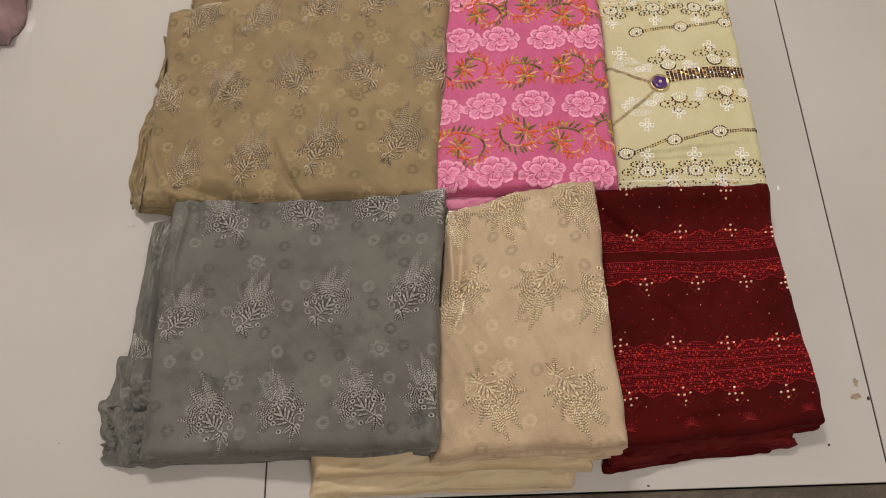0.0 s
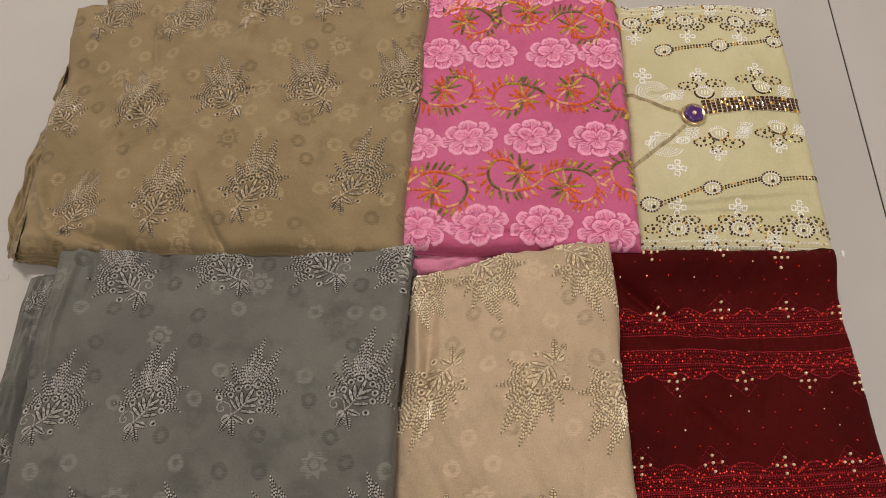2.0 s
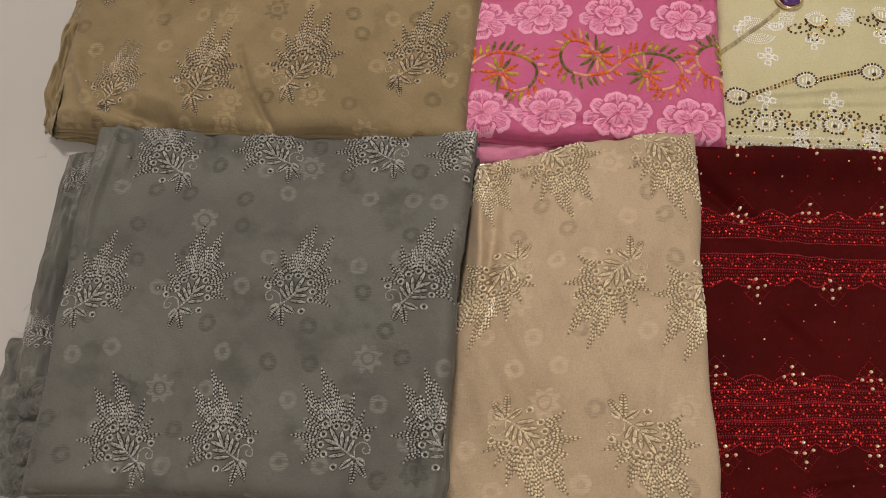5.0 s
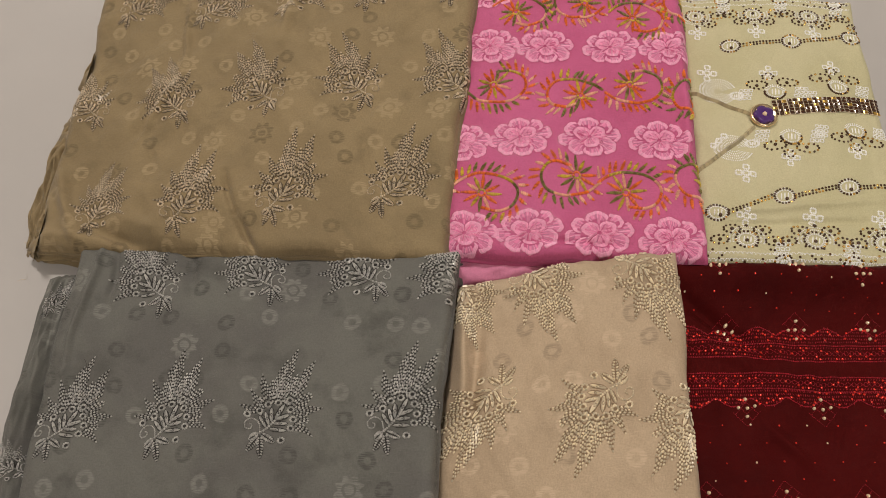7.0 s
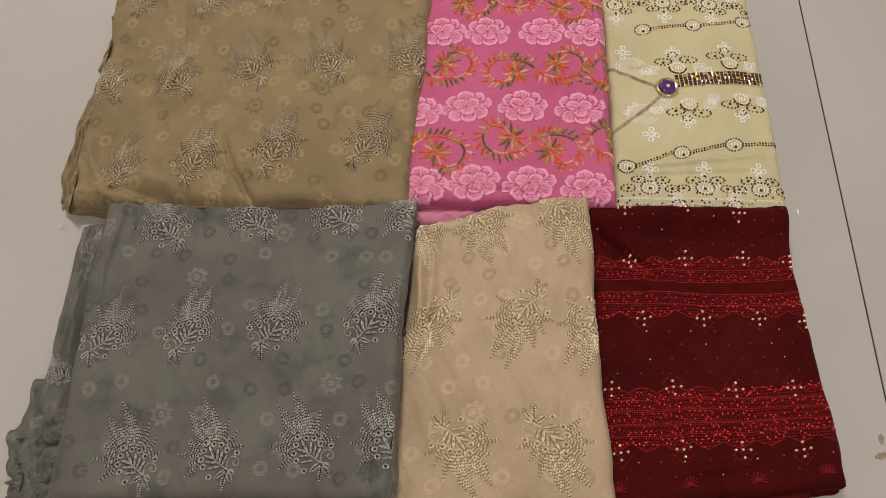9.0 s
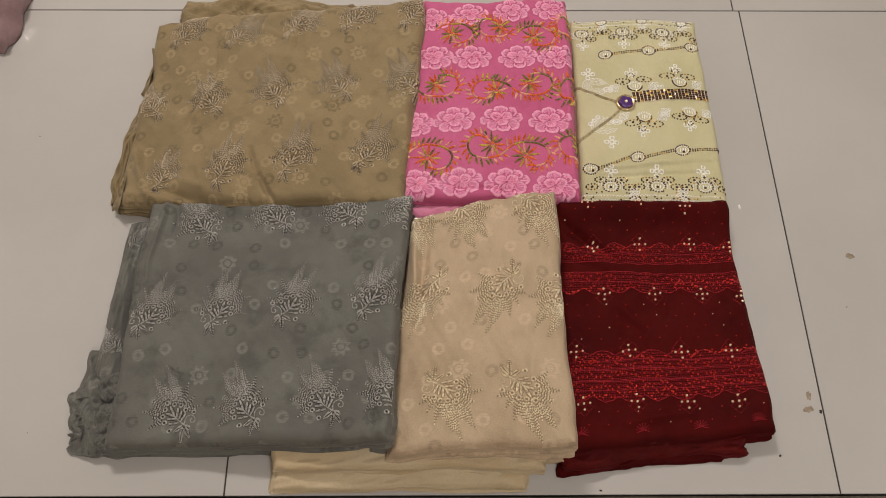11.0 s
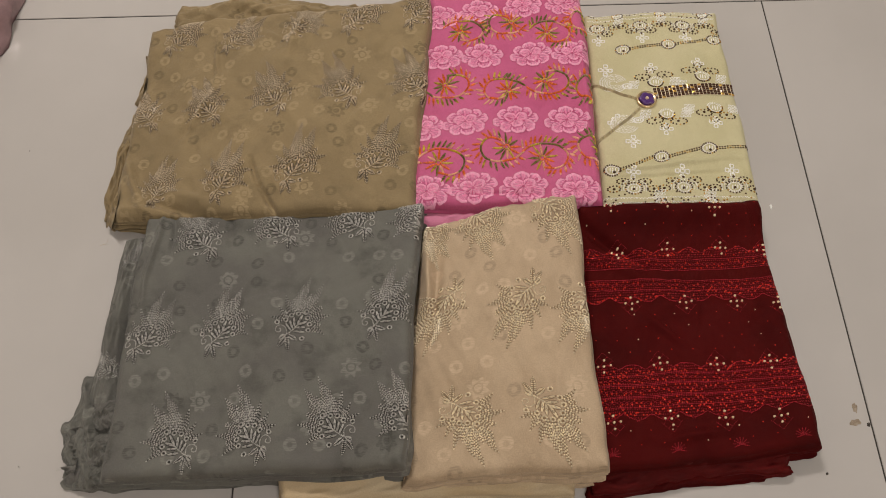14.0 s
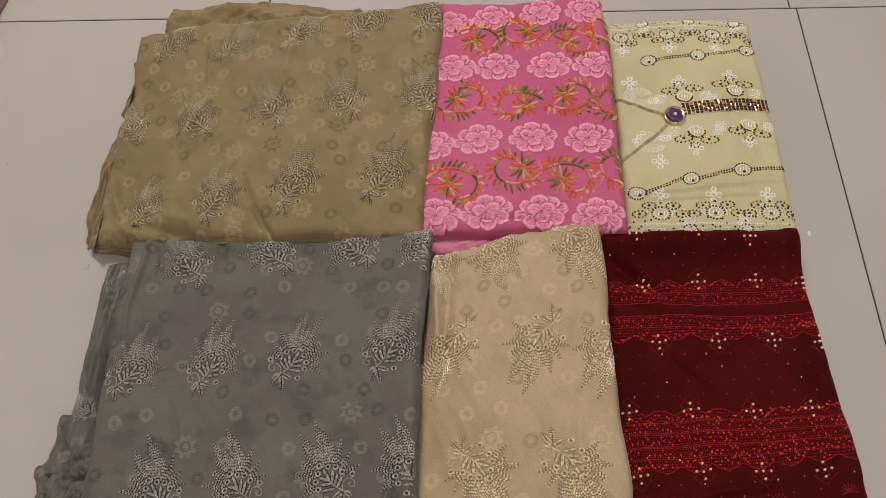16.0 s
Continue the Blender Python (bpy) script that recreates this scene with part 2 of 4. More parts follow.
# small random wrinkles on each cloth: number, height
for shape_key, (count, tall) in {"taupe": (34, .0030), "grey": (26, .0022), "pink": (12, .0016), "beige": (24, .0026), "cream": (10, .0012), "maroon": (20, .0024)}.items():
    dice = np.random.RandomState(int(SHAPES[shape_key]["seed"] * 10))
    SHAPES[shape_key]["creases"] = [(a, b, c, d, e * 1.9, f * .62 if f < .02 else f) for a, b, c, d, e, f in SHAPES[shape_key]["creases"]]
    for _ in range(count):
        a, b, ang, far = dice.uniform(0, 1), dice.uniform(0, 1), dice.normal(1.4, .7), dice.uniform(.06, .25)
        SHAPES[shape_key]["creases"].append((a, b, a + far * math.cos(ang), b + far * math.sin(ang), tall * dice.uniform(.4, 1) * dice.choice((-1, 1)), dice.uniform(.004, .010)))


def surface(spec, u, v):
    """Points of a cloth's upper face; u runs left to right, v front to back. Past the rim the cloth hangs down."""
    u, v = np.asarray(u, float), np.asarray(v, float)
    bl, br, fr, fl = [np.array(p) for p in spec["c"]]
    wide = .5 * (np.linalg.norm(br[:2] - bl[:2]) + np.linalg.norm(fr[:2] - fl[:2]))
    deep = .5 * (np.linalg.norm(br[:2] - fr[:2]) + np.linalg.norm(bl[:2] - fl[:2]))
    uc, vc = np.clip(u, 0, 1), np.clip(v, 0, 1)
    over = np.maximum(np.abs(u - uc) * wide, np.abs(v - vc) * deep)
    p = (fl * ((1 - uc) * (1 - vc))[..., None] + fr * (uc * (1 - vc))[..., None]
         + bl * ((1 - uc) * vc)[..., None] + br * (uc * vc)[..., None])
    s, w = spec["seed"], spec["wob"]
    x, y, z = p[..., 0], p[..., 1], p[..., 2]
    dx = w * .5 * (np.sin(7 * v + s * 3) + .45 * np.sin(19 * v + s * 7 + 3 * u) + .22 * np.sin(43 * v + 3 * np.sin(11 * v) + s))
    dy = w * .5 * (np.sin(6 * u + s * 5) + .45 * np.sin(17 * u + s * 2 + 3 * v) + .22 * np.sin(41 * u + 3 * np.sin(13 * u) + s * 4))
    z = z + w * .45 * (np.sin(9 * u + 4 * v + s) + .8 * np.sin(13 * v - 7 * u + 2 * s) + .5 * np.sin(23 * u + 17 * v + 5 * s)
                       + .3 * np.sin(47 * u - 31 * v + s))
    z = z + .006 * np.sin(np.pi * uc) * np.sin(np.pi * vc) - spec.get("sag", 0) * np.sin(np.pi * uc)
    z = z + w * .07 * (np.sin(61 * u + 23 * v + s) + np.sin(53 * v - 37 * u + 3 * np.sin(9 * u) + s) + .7 * np.sin(97 * u + 71 * v + 2 * np.sin(13 * v)))
    for u0, v0, u1, v1, high, width in spec["creases"]:
        ax, ay, bx, by = u0 * wide, v0 * deep, u1 * wide, v1 * deep
        long2 = (bx - ax) ** 2 + (by - ay) ** 2
        k = ((u * wide - ax) * (bx - ax) + (v * deep - ay) * (by - ay)) / long2
        kc = np.clip(k, 0, 1)
        d2 = (u * wide - ax - kc * (bx - ax)) ** 2 + (v * deep - ay - kc * (by - ay)) ** 2
        z = z + high * np.exp(-d2 / (width * width)) * (.25 + .75 * np.sin(np.pi * np.clip(kc, .08, .92)))
    R = spec["R"]
    drop = 0
    for d in (uc * wide, (1 - uc) * wide, vc * deep, (1 - vc) * deep):
        t = np.clip(1 - d / R, 0, 1)
        drop = np.maximum(drop, R * (1 - np.sqrt(np.maximum(0, 1 - t * t))))
    return np.stack([x + dx, y + dy, np.maximum(z - drop - over, .002)], -1), wide, deep


# ---- mesh helpers ----
def mesh_of(name, verts, faces, mats, idx=None, uvs=None, smooth=True):
    me = bpy.data.meshes.new(name)
    me.from_pydata([tuple(p) for p in verts], [], [tuple(f) for f in faces])
    for m in mats:
        me.materials.append(m)
    if idx is not None:
        me.polygons.foreach_set("material_index", np.asarray(idx, dtype=np.int32))
    if smooth:
        me.polygons.foreach_set("use_smooth", np.ones(len(me.polygons), dtype=bool))
    if uvs is not None:
        layer = me.uv_layers.new(name="weave")
        loops = np.zeros(len(me.loops), dtype=np.int32)
        me.loops.foreach_get("vertex_index", loops)
        layer.data.foreach_set("uv", np.asarray(uvs, dtype=np.float32)[loops].ravel())
    me.update()
    return me


def thing(name, at, label, category, group=""):
    ob = new(name)
    ob.location = at
    return tagged(ob, label, category, group)


def part(name, me, parent, label="", m=None):
    ob = new(name, me)
    ob.parent = parent
    if m is not None:
        ob.matrix_basis = m
    if label:
        ob["label"] = label
    return ob


def solid(name, verts, faces, mat, label, category, group="", kind="", smooth=False):
    return tagged(new(name, mesh_of(name, verts, faces, [mat], smooth=smooth)), label, category, group, kind)


def box_data(x0, x1, y0, y1, z0, z1, b=0.0):
    """A box with its upper edges bevelled by b."""
    ring = [(x0, y0), (x1, y0), (x1, y1), (x0, y1)]
    inner = [(x0 + b, y0 + b), (x1 - b, y0 + b), (x1 - b, y1 - b), (x0 + b, y1 - b)]
    v = [(x, y, z0) for x, y in ring] + [(x, y, z1 - b) for x, y in ring] + [(x, y, z1) for x, y in inner]
    f = [(3, 2, 1, 0), (8, 9, 10, 11)]
    for k in (0, 4):
        for i in range(4):
            j = (i + 1) % 4
            f.append((k + i, k + j, k + 4 + j, k + 4 + i))
    return v, f


def slab_data(spec, nu, nv, floor, layers, bulge, seed):
    """A folded cloth: its upper face and the stacked folds down to its support."""
    uu, vv = np.meshgrid(np.linspace(0, 1, nu), np.linspace(0, 1, nv))
    top, wide, deep = surface(spec, uu, vv)
    verts = top.reshape(-1, 3).tolist()
    uvs = np.stack([uu * wide + seed, vv * deep + seed * .7], -1).reshape(-1, 2).tolist()
    faces = [(j * nu + i, j * nu + i + 1, (j + 1) * nu + i + 1, (j + 1) * nu + i) for j in range(nv - 1) for i in range(nu - 1)]
    loop = [i for i in range(nu - 1)] + [j * nu + nu - 1 for j in range(nv - 1)] + [(nv - 1) * nu + i for i in range(nu - 1, 0, -1)] + [j * nu for j in range(nv - 1, 0, -1)]
    rim = np.array([verts[i] for i in loop])
    n = len(loop)
    tang = np.roll(rim, -4, 0) - np.roll(rim, 4, 0)
    out = np.stack([tang[:, 1], -tang[:, 0]], 1)
    out /= np.linalg.norm(out, axis=1)[:, None] + 1e-9
    arc = np.concatenate([[0], np.cumsum(np.linalg.norm(np.diff(rim[:, :2], axis=0), axis=1))])
    rows, last = layers * 6, loop
    for k in range(1, rows + 1):
        s = k / rows
        lay = int((s - 1e-6) * layers)
        fold = abs(math.sin(math.pi * s * layers)) ** .6
        ph = seed * 9 + lay * 2.4
        off = bulge * (fold - .25) + .0035 * (np.sin(arc * 11 + ph) + .5 * np.sin(arc * 29 + ph * 2 + 2 * np.sin(arc * 17))) * min(1, lay * .7 + .2) * min(1, 4 * s)
        z = rim[:, 2] * (1 - s) + floor * s + .0015 * np.sin(arc * 31 + ph) * (s < .95)
        base = len(verts)
        verts += np.stack([rim[:, 0] + out[:, 0] * off, rim[:, 1] + out[:, 1] * off, z], 1).tolist()
        uvs += np.stack([arc + seed, np.full(n, s * .08)], 1).tolist()
        for i in range(n):
            j = (i + 1) % n
            a, b = last[i], last[j]
            faces.append((a, base + i, base + j, b))
        last = [base + i for i in range(n)]
    faces.append(tuple(reversed(last)))
    return np.array(verts), faces, np.array(uvs)


def drape(spec, cu, cv, xy, high):
    """Lay points given in metres round (cu, cv) onto a cloth, raised by high."""
    xy = np.asarray(xy, float)
    _, wide, deep = surface(spec, 0.5, 0.5)
    u, v = cu + xy[:, 0] / wide, cv + xy[:, 1] / deep
    e = .004
    p = surface(spec, u, v)[0]
    du = surface(spec, u + e, v)[0] - surface(spec, u - e, v)[0]
    dv = surface(spec, u, v + e)[0] - surface(spec, u, v - e)[0]
    n = np.cross(du, dv)
    n /= np.linalg.norm(n, axis=1)[:, None] + 1e-12
    n = np.where(n[:, 2:3] < .05, np.array([[0, 0, 1.0]]), n)
    return p + n * np.asarray(high, float)[:, None]


def stitches(segs):
    """Raised lozenge stitches from rows (x0, y0, x1, y1, width, height, colour): points, heights, faces, colours."""
    s = np.array(segs, float)
    a, b, w, h = s[:, 0:2], s[:, 2:4], s[:, 4:5], s[:, 5]
    d = b - a
    d = d / (np.linalg.norm(d, axis=1)[:, None] + 1e-12)
    side = np.stack([-d[:, 1], d[:, 0]], 1) * w * .5
    q, r = a + (b - a) * .25, a + (b - a) * .75
    pts = np.stack([a, q + side, r + side, b, r - side, q - side, q, r], 1).reshape(-1, 2)
    low = np.full(len(s), .0003)
    high = np.stack([low, low, low, low, low, low, h, h], 1).ravel()
    one = [(0, 5, 6), (5, 4, 7, 6), (4, 3, 7), (3, 2, 7), (2, 1, 6, 7), (1, 0, 6)]
    faces = [tuple(8 * i + k for k in f) for i in range(len(s)) for f in one]
    return pts, high, faces, np.repeat(s[:, 6].astype(int), len(one))


def stitched(name, spec, base, cu, cv, segs, mats, parent, label=""):
    pts, high, faces, idx = stitches(segs)
    return part(name, mesh_of(name, drape(spec, cu, cv, pts, high) - base, faces, mats, idx, smooth=False), parent, label)


def dome_points(xy, r, sides=7, flat=.6):
    """Little studs at xy of radius r: points, heights, faces."""
    pts, high, faces = [], [], []
    for k, (x, y) in enumerate(xy):
        rr = r[k] if np.ndim(r) else r
        b = len(pts)
        for lev, (m, h) in enumerate(((1.0, .0), (.85, .55), (.45, .9))):
            for i in range(sides):
                a = 2 * math.pi * i / sides
                pts.append((x + rr * m * math.cos(a), y + rr * m * math.sin(a)))
                high.append(.0002 + rr * 2 * flat * h)
        pts.append((x, y)), high.append(.0002 + rr * 2 * flat)
        for lev in (0, 1):
            for i in range(sides):
                j = (i + 1) % sides
                faces.append((b + lev * sides + i, b + lev * sides + j, b + lev * sides + sides + j, b + lev * sides + sides + i))
        for i in range(sides):
            faces.append((b + 2 * sides + i, b + 2 * sides + (i + 1) % sides, b + 3 * sides))
    return pts, high, faces


def studs(name, spec, base, cu, cv, xy, r, mats, parent, label="", idx=None, flat=.6, sides=7):
    pts, high, faces = dome_points(xy, r, sides, flat)
    per = len(faces) // len(xy)
    ids = None if idx is None else np.repeat(np.asarray(idx), per)
    ob = part(name, mesh_of(name, drape(spec, cu, cv, pts, high) - base, faces, mats, ids), parent, label)
    return ob if name == "pearl_cross" else tagged(ob, kind="stuff")


def chain(points, step, width, high, col=0, closed=False, gap=.12):
    """A line of running stitches along a polyline."""
    p = [np.array(q, float) for q in points]
    if closed:
        p.append(p[0])
    segs, left = [], 0.0
    for a, b in zip(p, p[1:]):
        long = np.linalg.norm(b - a)
        if long < 1e-9:
            continue
        m = max(1, round(long / step))
        for i in range(m):
            s, e = a + (b - a) * (i / m), a + (b - a) * ((i + 1 - gap) / m)
            segs.append((*s, *e, width, high, col))
    return segs


def smooth_line(points, n=6):
    """A Catmull-Rom line through the points."""
    p = [np.array(q, float) for q in points]
    p = [2 * p[0] - p[1], *p, 2 * p[-1] - p[-2]]
    out = []
    for i in range(1, len(p) - 2):
        for k in range(n):
            t = k / n
            out.append(.5 * ((2 * p[i]) + (p[i + 1] - p[i - 1]) * t + (2 * p[i - 1] - 5 * p[i] + 4 * p[i + 1] - p[i + 2]) * t * t
                             + (3 * p[i] - p[i - 1] - 3 * p[i + 1] + p[i + 2]) * t ** 3))
    out.append(p[-2])
    return out


# ---- the room ----
def structure(name, data, mat, label, category):
    return solid(name, *data, mat, label, category, kind="structure")


structure("ceiling", box_data(-2.4, 2.6, -2.0, 3.2, 2.72, 2.85), M["wall"], "plain white ceiling over the shop floor", "ceiling")
structure("wall_north", box_data(-2.4, 2.6, 3.2, 3.3, -.05, 2.72), M["wall"], "plain white painted wall behind the fabrics", "wall")
structure("wall_south", box_data(-2.4, 2.6, -2.1, -2.0, -.05, 2.72), M["wall"], "plain white painted wall behind the camera", "wall")
structure("wall_west", box_data(-2.5, -2.4, -2.0, 3.2, -.05, 2.72), M["wall"], "plain white painted side wall", "wall")
structure("wall_east", box_data(2.6, 2.7, -2.0, 3.2, -.05, 2.72), M["wall"], "plain white painted side wall", "wall")
floor_bed = structure("floor", box_data(-2.4, 2.6, .108, 3.2, -.05, -.0015), M["grout"], "floor of large polished off-white tiles with dark joints", "floor")
structure("threshold_strip", box_data(-2.4, 2.6, .072, .106, -.05, -.002, .002), M["strip"], "dark brown stone threshold strip along the tiles", "threshold")
structure("floor_front", box_data(-2.4, 2.6, -2.0, .070, -.05, -.003), M["mat"], "beige matted floor in front of the tiles", "floor")

# ---- the folded cloths ----
LABELS = {
    "taupe": "folded taupe-brown georgette fabric with tonal embroidered sprigs and frayed edge",
    "grey": "folded grey georgette fabric with silver embroidered sprigs and ruffled layers",
    "pink": "folded pink cotton fabric with orange vines and pale flowers",
    "beige": "folded beige georgette fabric with pale gold embroidered sprigs",
    "cream": "folded pale yellow kurta fabric with studs and purple button",
    "maroon": "folded maroon chiffon fabric with red bands and pearl crosses",
}
FOLDS = {}
for key, (layers, bulge) in {"taupe": (6, .004), "grey": (6, .004), "pink": (7, .003), "beige": (7, .0035), "cream": (4, .003), "maroon": (5, .004)}.items():
    spec = SHAPES[key]
    base = np.array(spec["c"])[:, :3].mean(0)
    base[2] = 0
    spec["base"] = base
    FOLDS[key] = thing("folded_fabric", tuple(base), LABELS[key], "fabric", "folded fabrics on the floor")
    v, f, uvs = slab_data(spec, 210, 180, .0015, layers, bulge, spec["seed"])
    part("top_fold", mesh_of("top_fold", v - base, f, [M[key]], uvs=uvs), FOLDS[key])

# lower layers that stick out from under the top folds
UNDER = [
    ("grey", "grey", [(-.420, .490, .030), (-.388, .503, .030), (-.392, .160, .024), (-.455, .166, .012)], .012, .004, 3,
     [(.32, 1.0, .38, .25, .012, .014), (.85, 1.0, .85, .0, -.012, .008), (.1, .30, .8, .18, -.008, .008), (.0, .16, .9, .08, .006, .008)]),
    ("taupe", "taupe", [(-.442, .815, .018), (-.400, .815, .038), (-.420, .528, .030), (-.470, .530, .006)], .004, .013, 2,
     [(.3, .9, .5, .1, -.006, .008), (.1, .6, .2, .0, .004, .008)]),
    ("grey", "grey", [(-.454, .300, .010), (-.400, .300, .024), (-.397, .158, .028), (-.450, .163, .006)], .005, .004, 3,
     [(.1, .9, .7, .2, .010, .006), (.4, .9, .9, .4, -.009, .005), (.0, .5, .6, .0, .009, .006), (.2, .3, .9, .1, -.008, .005), (.5, .7, .5, .1, .008, .006)]),
    ("grey", "grey", [(-.472, .240, .006), (-.430, .268, .020), (-.424, .176, .020), (-.462, .196, .005)], .003, .003, 2,
     [(.1, .8, .8, .2, .008, .006), (.5, .9, .3, .1, -.007, .005)]),
    ("grey", "grey", [(-.432, .262, .026), (-.388, .262, .040), (-.388, .228, .042), (-.420, .226, .030)], .003, .003, 1, [(.1, .5, .9, .4, -.004, .004)]),
    ("grey", "grey", [(-.436, .222, .022), (-.390, .222, .034), (-.390, .186, .036), (-.424, .184, .022)], .003, .003, 1, [(.1, .6, .9, .5, .004, .005)]),
    ("grey", "grey", [(-.444, .190, .014), (-.392, .190, .026), (-.392, .161, .028), (-.428, .159, .014)], .003, .003, 1, []),
    ("beige", "beige_lining", [(-.184, .215, .050), (.168, .215, .052), (.160, .134, .040), (-.186, .137, .036)], .006, .004, 3,
     [(.1, .15, .9, .2, -.003, .006)]),
    ("beige", "beige_lining", [(-.190, .190, .022), (.150, .190, .024), (.140, .115, .014), (-.186, .114, .012)], .006, .004, 2,
     [(.6, .2, .98, .7, .006, .012), (.75, .0, .9, .6, -.006, .010)]),
    ("maroon", "maroon_under", [(.186, .21, .046), (.440, .21, .036), (.430, .160, .018), (.188, .139, .024)], .007, .006, 3,
     [(.2, .3, .9, .5, .005, .008), (.1, .1, .8, .25, -.005, .007)]),
    ("maroon", "maroon", [(.182, .19, .014), (.400, .19, .014), (.400, .152, .008), (.182, .134, .009)], .004, .004, 1, []),
    ("pink", "pink_pale", [(-.012, .56, .070), (.215, .56, .074), (.200, .484, .062), (-.018, .482, .062)], .006, .004, 3,
     [(.0, .5, .9, .25, .004, .006), (.0, .3, .8, .12, -.004, .005)]),
    ("pink", "pink", [(-.135, .888, .030), (.012, .880, .040), (.010, .82, .050), (-.135, .82, .034)], .006, .004, 3, []),
    ("taupe", "taupe", [(-.392, .908, .046), (-.110, .888, .062), (-.100, .82, .066), (-.400, .82, .052)], .014, .006, 4,
     [(.05, .9, .9, .5, .006, .010), (.1, .5, .7, .3, -.006, .010)]),
]
for i, (key, mat, corners, R, wob, layers, creases) in enumerate(UNDER):
    spec = dict(c=corners, R=R, wob=wob, seed=1.7 + i * 1.3, creases=creases)
    if i == 0:
        FLAP = spec
    v, f, uvs = slab_data(spec, 90, 46, .0012, layers, .003, spec["seed"])
    part("under_fold", mesh_of("under_fold", v - SHAPES[key]["base"], f, [M[mat]], uvs=uvs), FOLDS[key])


def frayed_edge(key, inner, seed, reach, label):
    """A torn cloth edge: a thin sheet from the inner line outwards, ending in uneven teeth. inner: (x, y, z) at the back and at the front."""
    rng = np.random.RandomState(seed)
    a, b = np.array(inner[0]), np.array(inner[1])
    n, m = 120, 6
    f = np.linspace(0, 1, n)
    steps = np.repeat(rng.uniform(.25, 1, 14), 9)[:n]
    steps = np.convolve(np.pad(steps, 1, mode="edge"), np.ones(3) / 3, "valid")
    far = reach * (steps + .06 * rng.uniform(-1, 1, n))
    verts, uvs = [], []
    for side in (0, -.0007):
        for j in range(m):
            q = j / (m - 1)
            p = a + (b - a) * f[:, None]
            p[:, 0] -= far * q
            p[:, 2] = p[:, 2] * (1 - .75 * q) + .004 * q + .004 * np.sin(f * 37 + seed + 2 * q) * math.sin(math.pi * q) + .003 * np.sin(f * 90 + seed) * q + .002 + side
            verts += np.maximum(p, [-9, -9, .0008]).tolist()
            uvs += np.stack([f * .3 + seed, np.full(n, q * .05)], 1).tolist()
    faces = []
    for side in (0, 1):
        o = side * n * m
        for j in range(m - 1):
            for i in range(n - 1):
                quad = (o + j * n + i, o + (j + 1) * n + i, o + (j + 1) * n + i + 1, o + j * n + i + 1)
                faces.append(quad if side == 0 else quad[::-1])
    rim = (m - 1) * n
    faces += [(rim + i, rim + n * m + i, rim + n * m + i + 1, rim + i + 1) for i in range(n - 1)]
    me = mesh_of("frayed_edge", np.array(verts) - SHAPES[key]["base"], faces, [M[key]], uvs=np.array(uvs))
    part("frayed_edge", me, FOLDS[key], label)


frayed_edge("taupe", ((-.424, .76, .045), (-.440, .515, .034)), 3, .026, "torn taupe cloth edge")
frayed_edge("taupe", ((-.420, .70, .030), (-.445, .520, .020)), 8, .020, "torn taupe cloth edge")
frayed_edge("grey", ((-.432, .25, .022), (-.440, .175, .018)), 5, .026, "torn grey cloth edge")

# ---- embroidered sprigs ----
UNIT = .000178


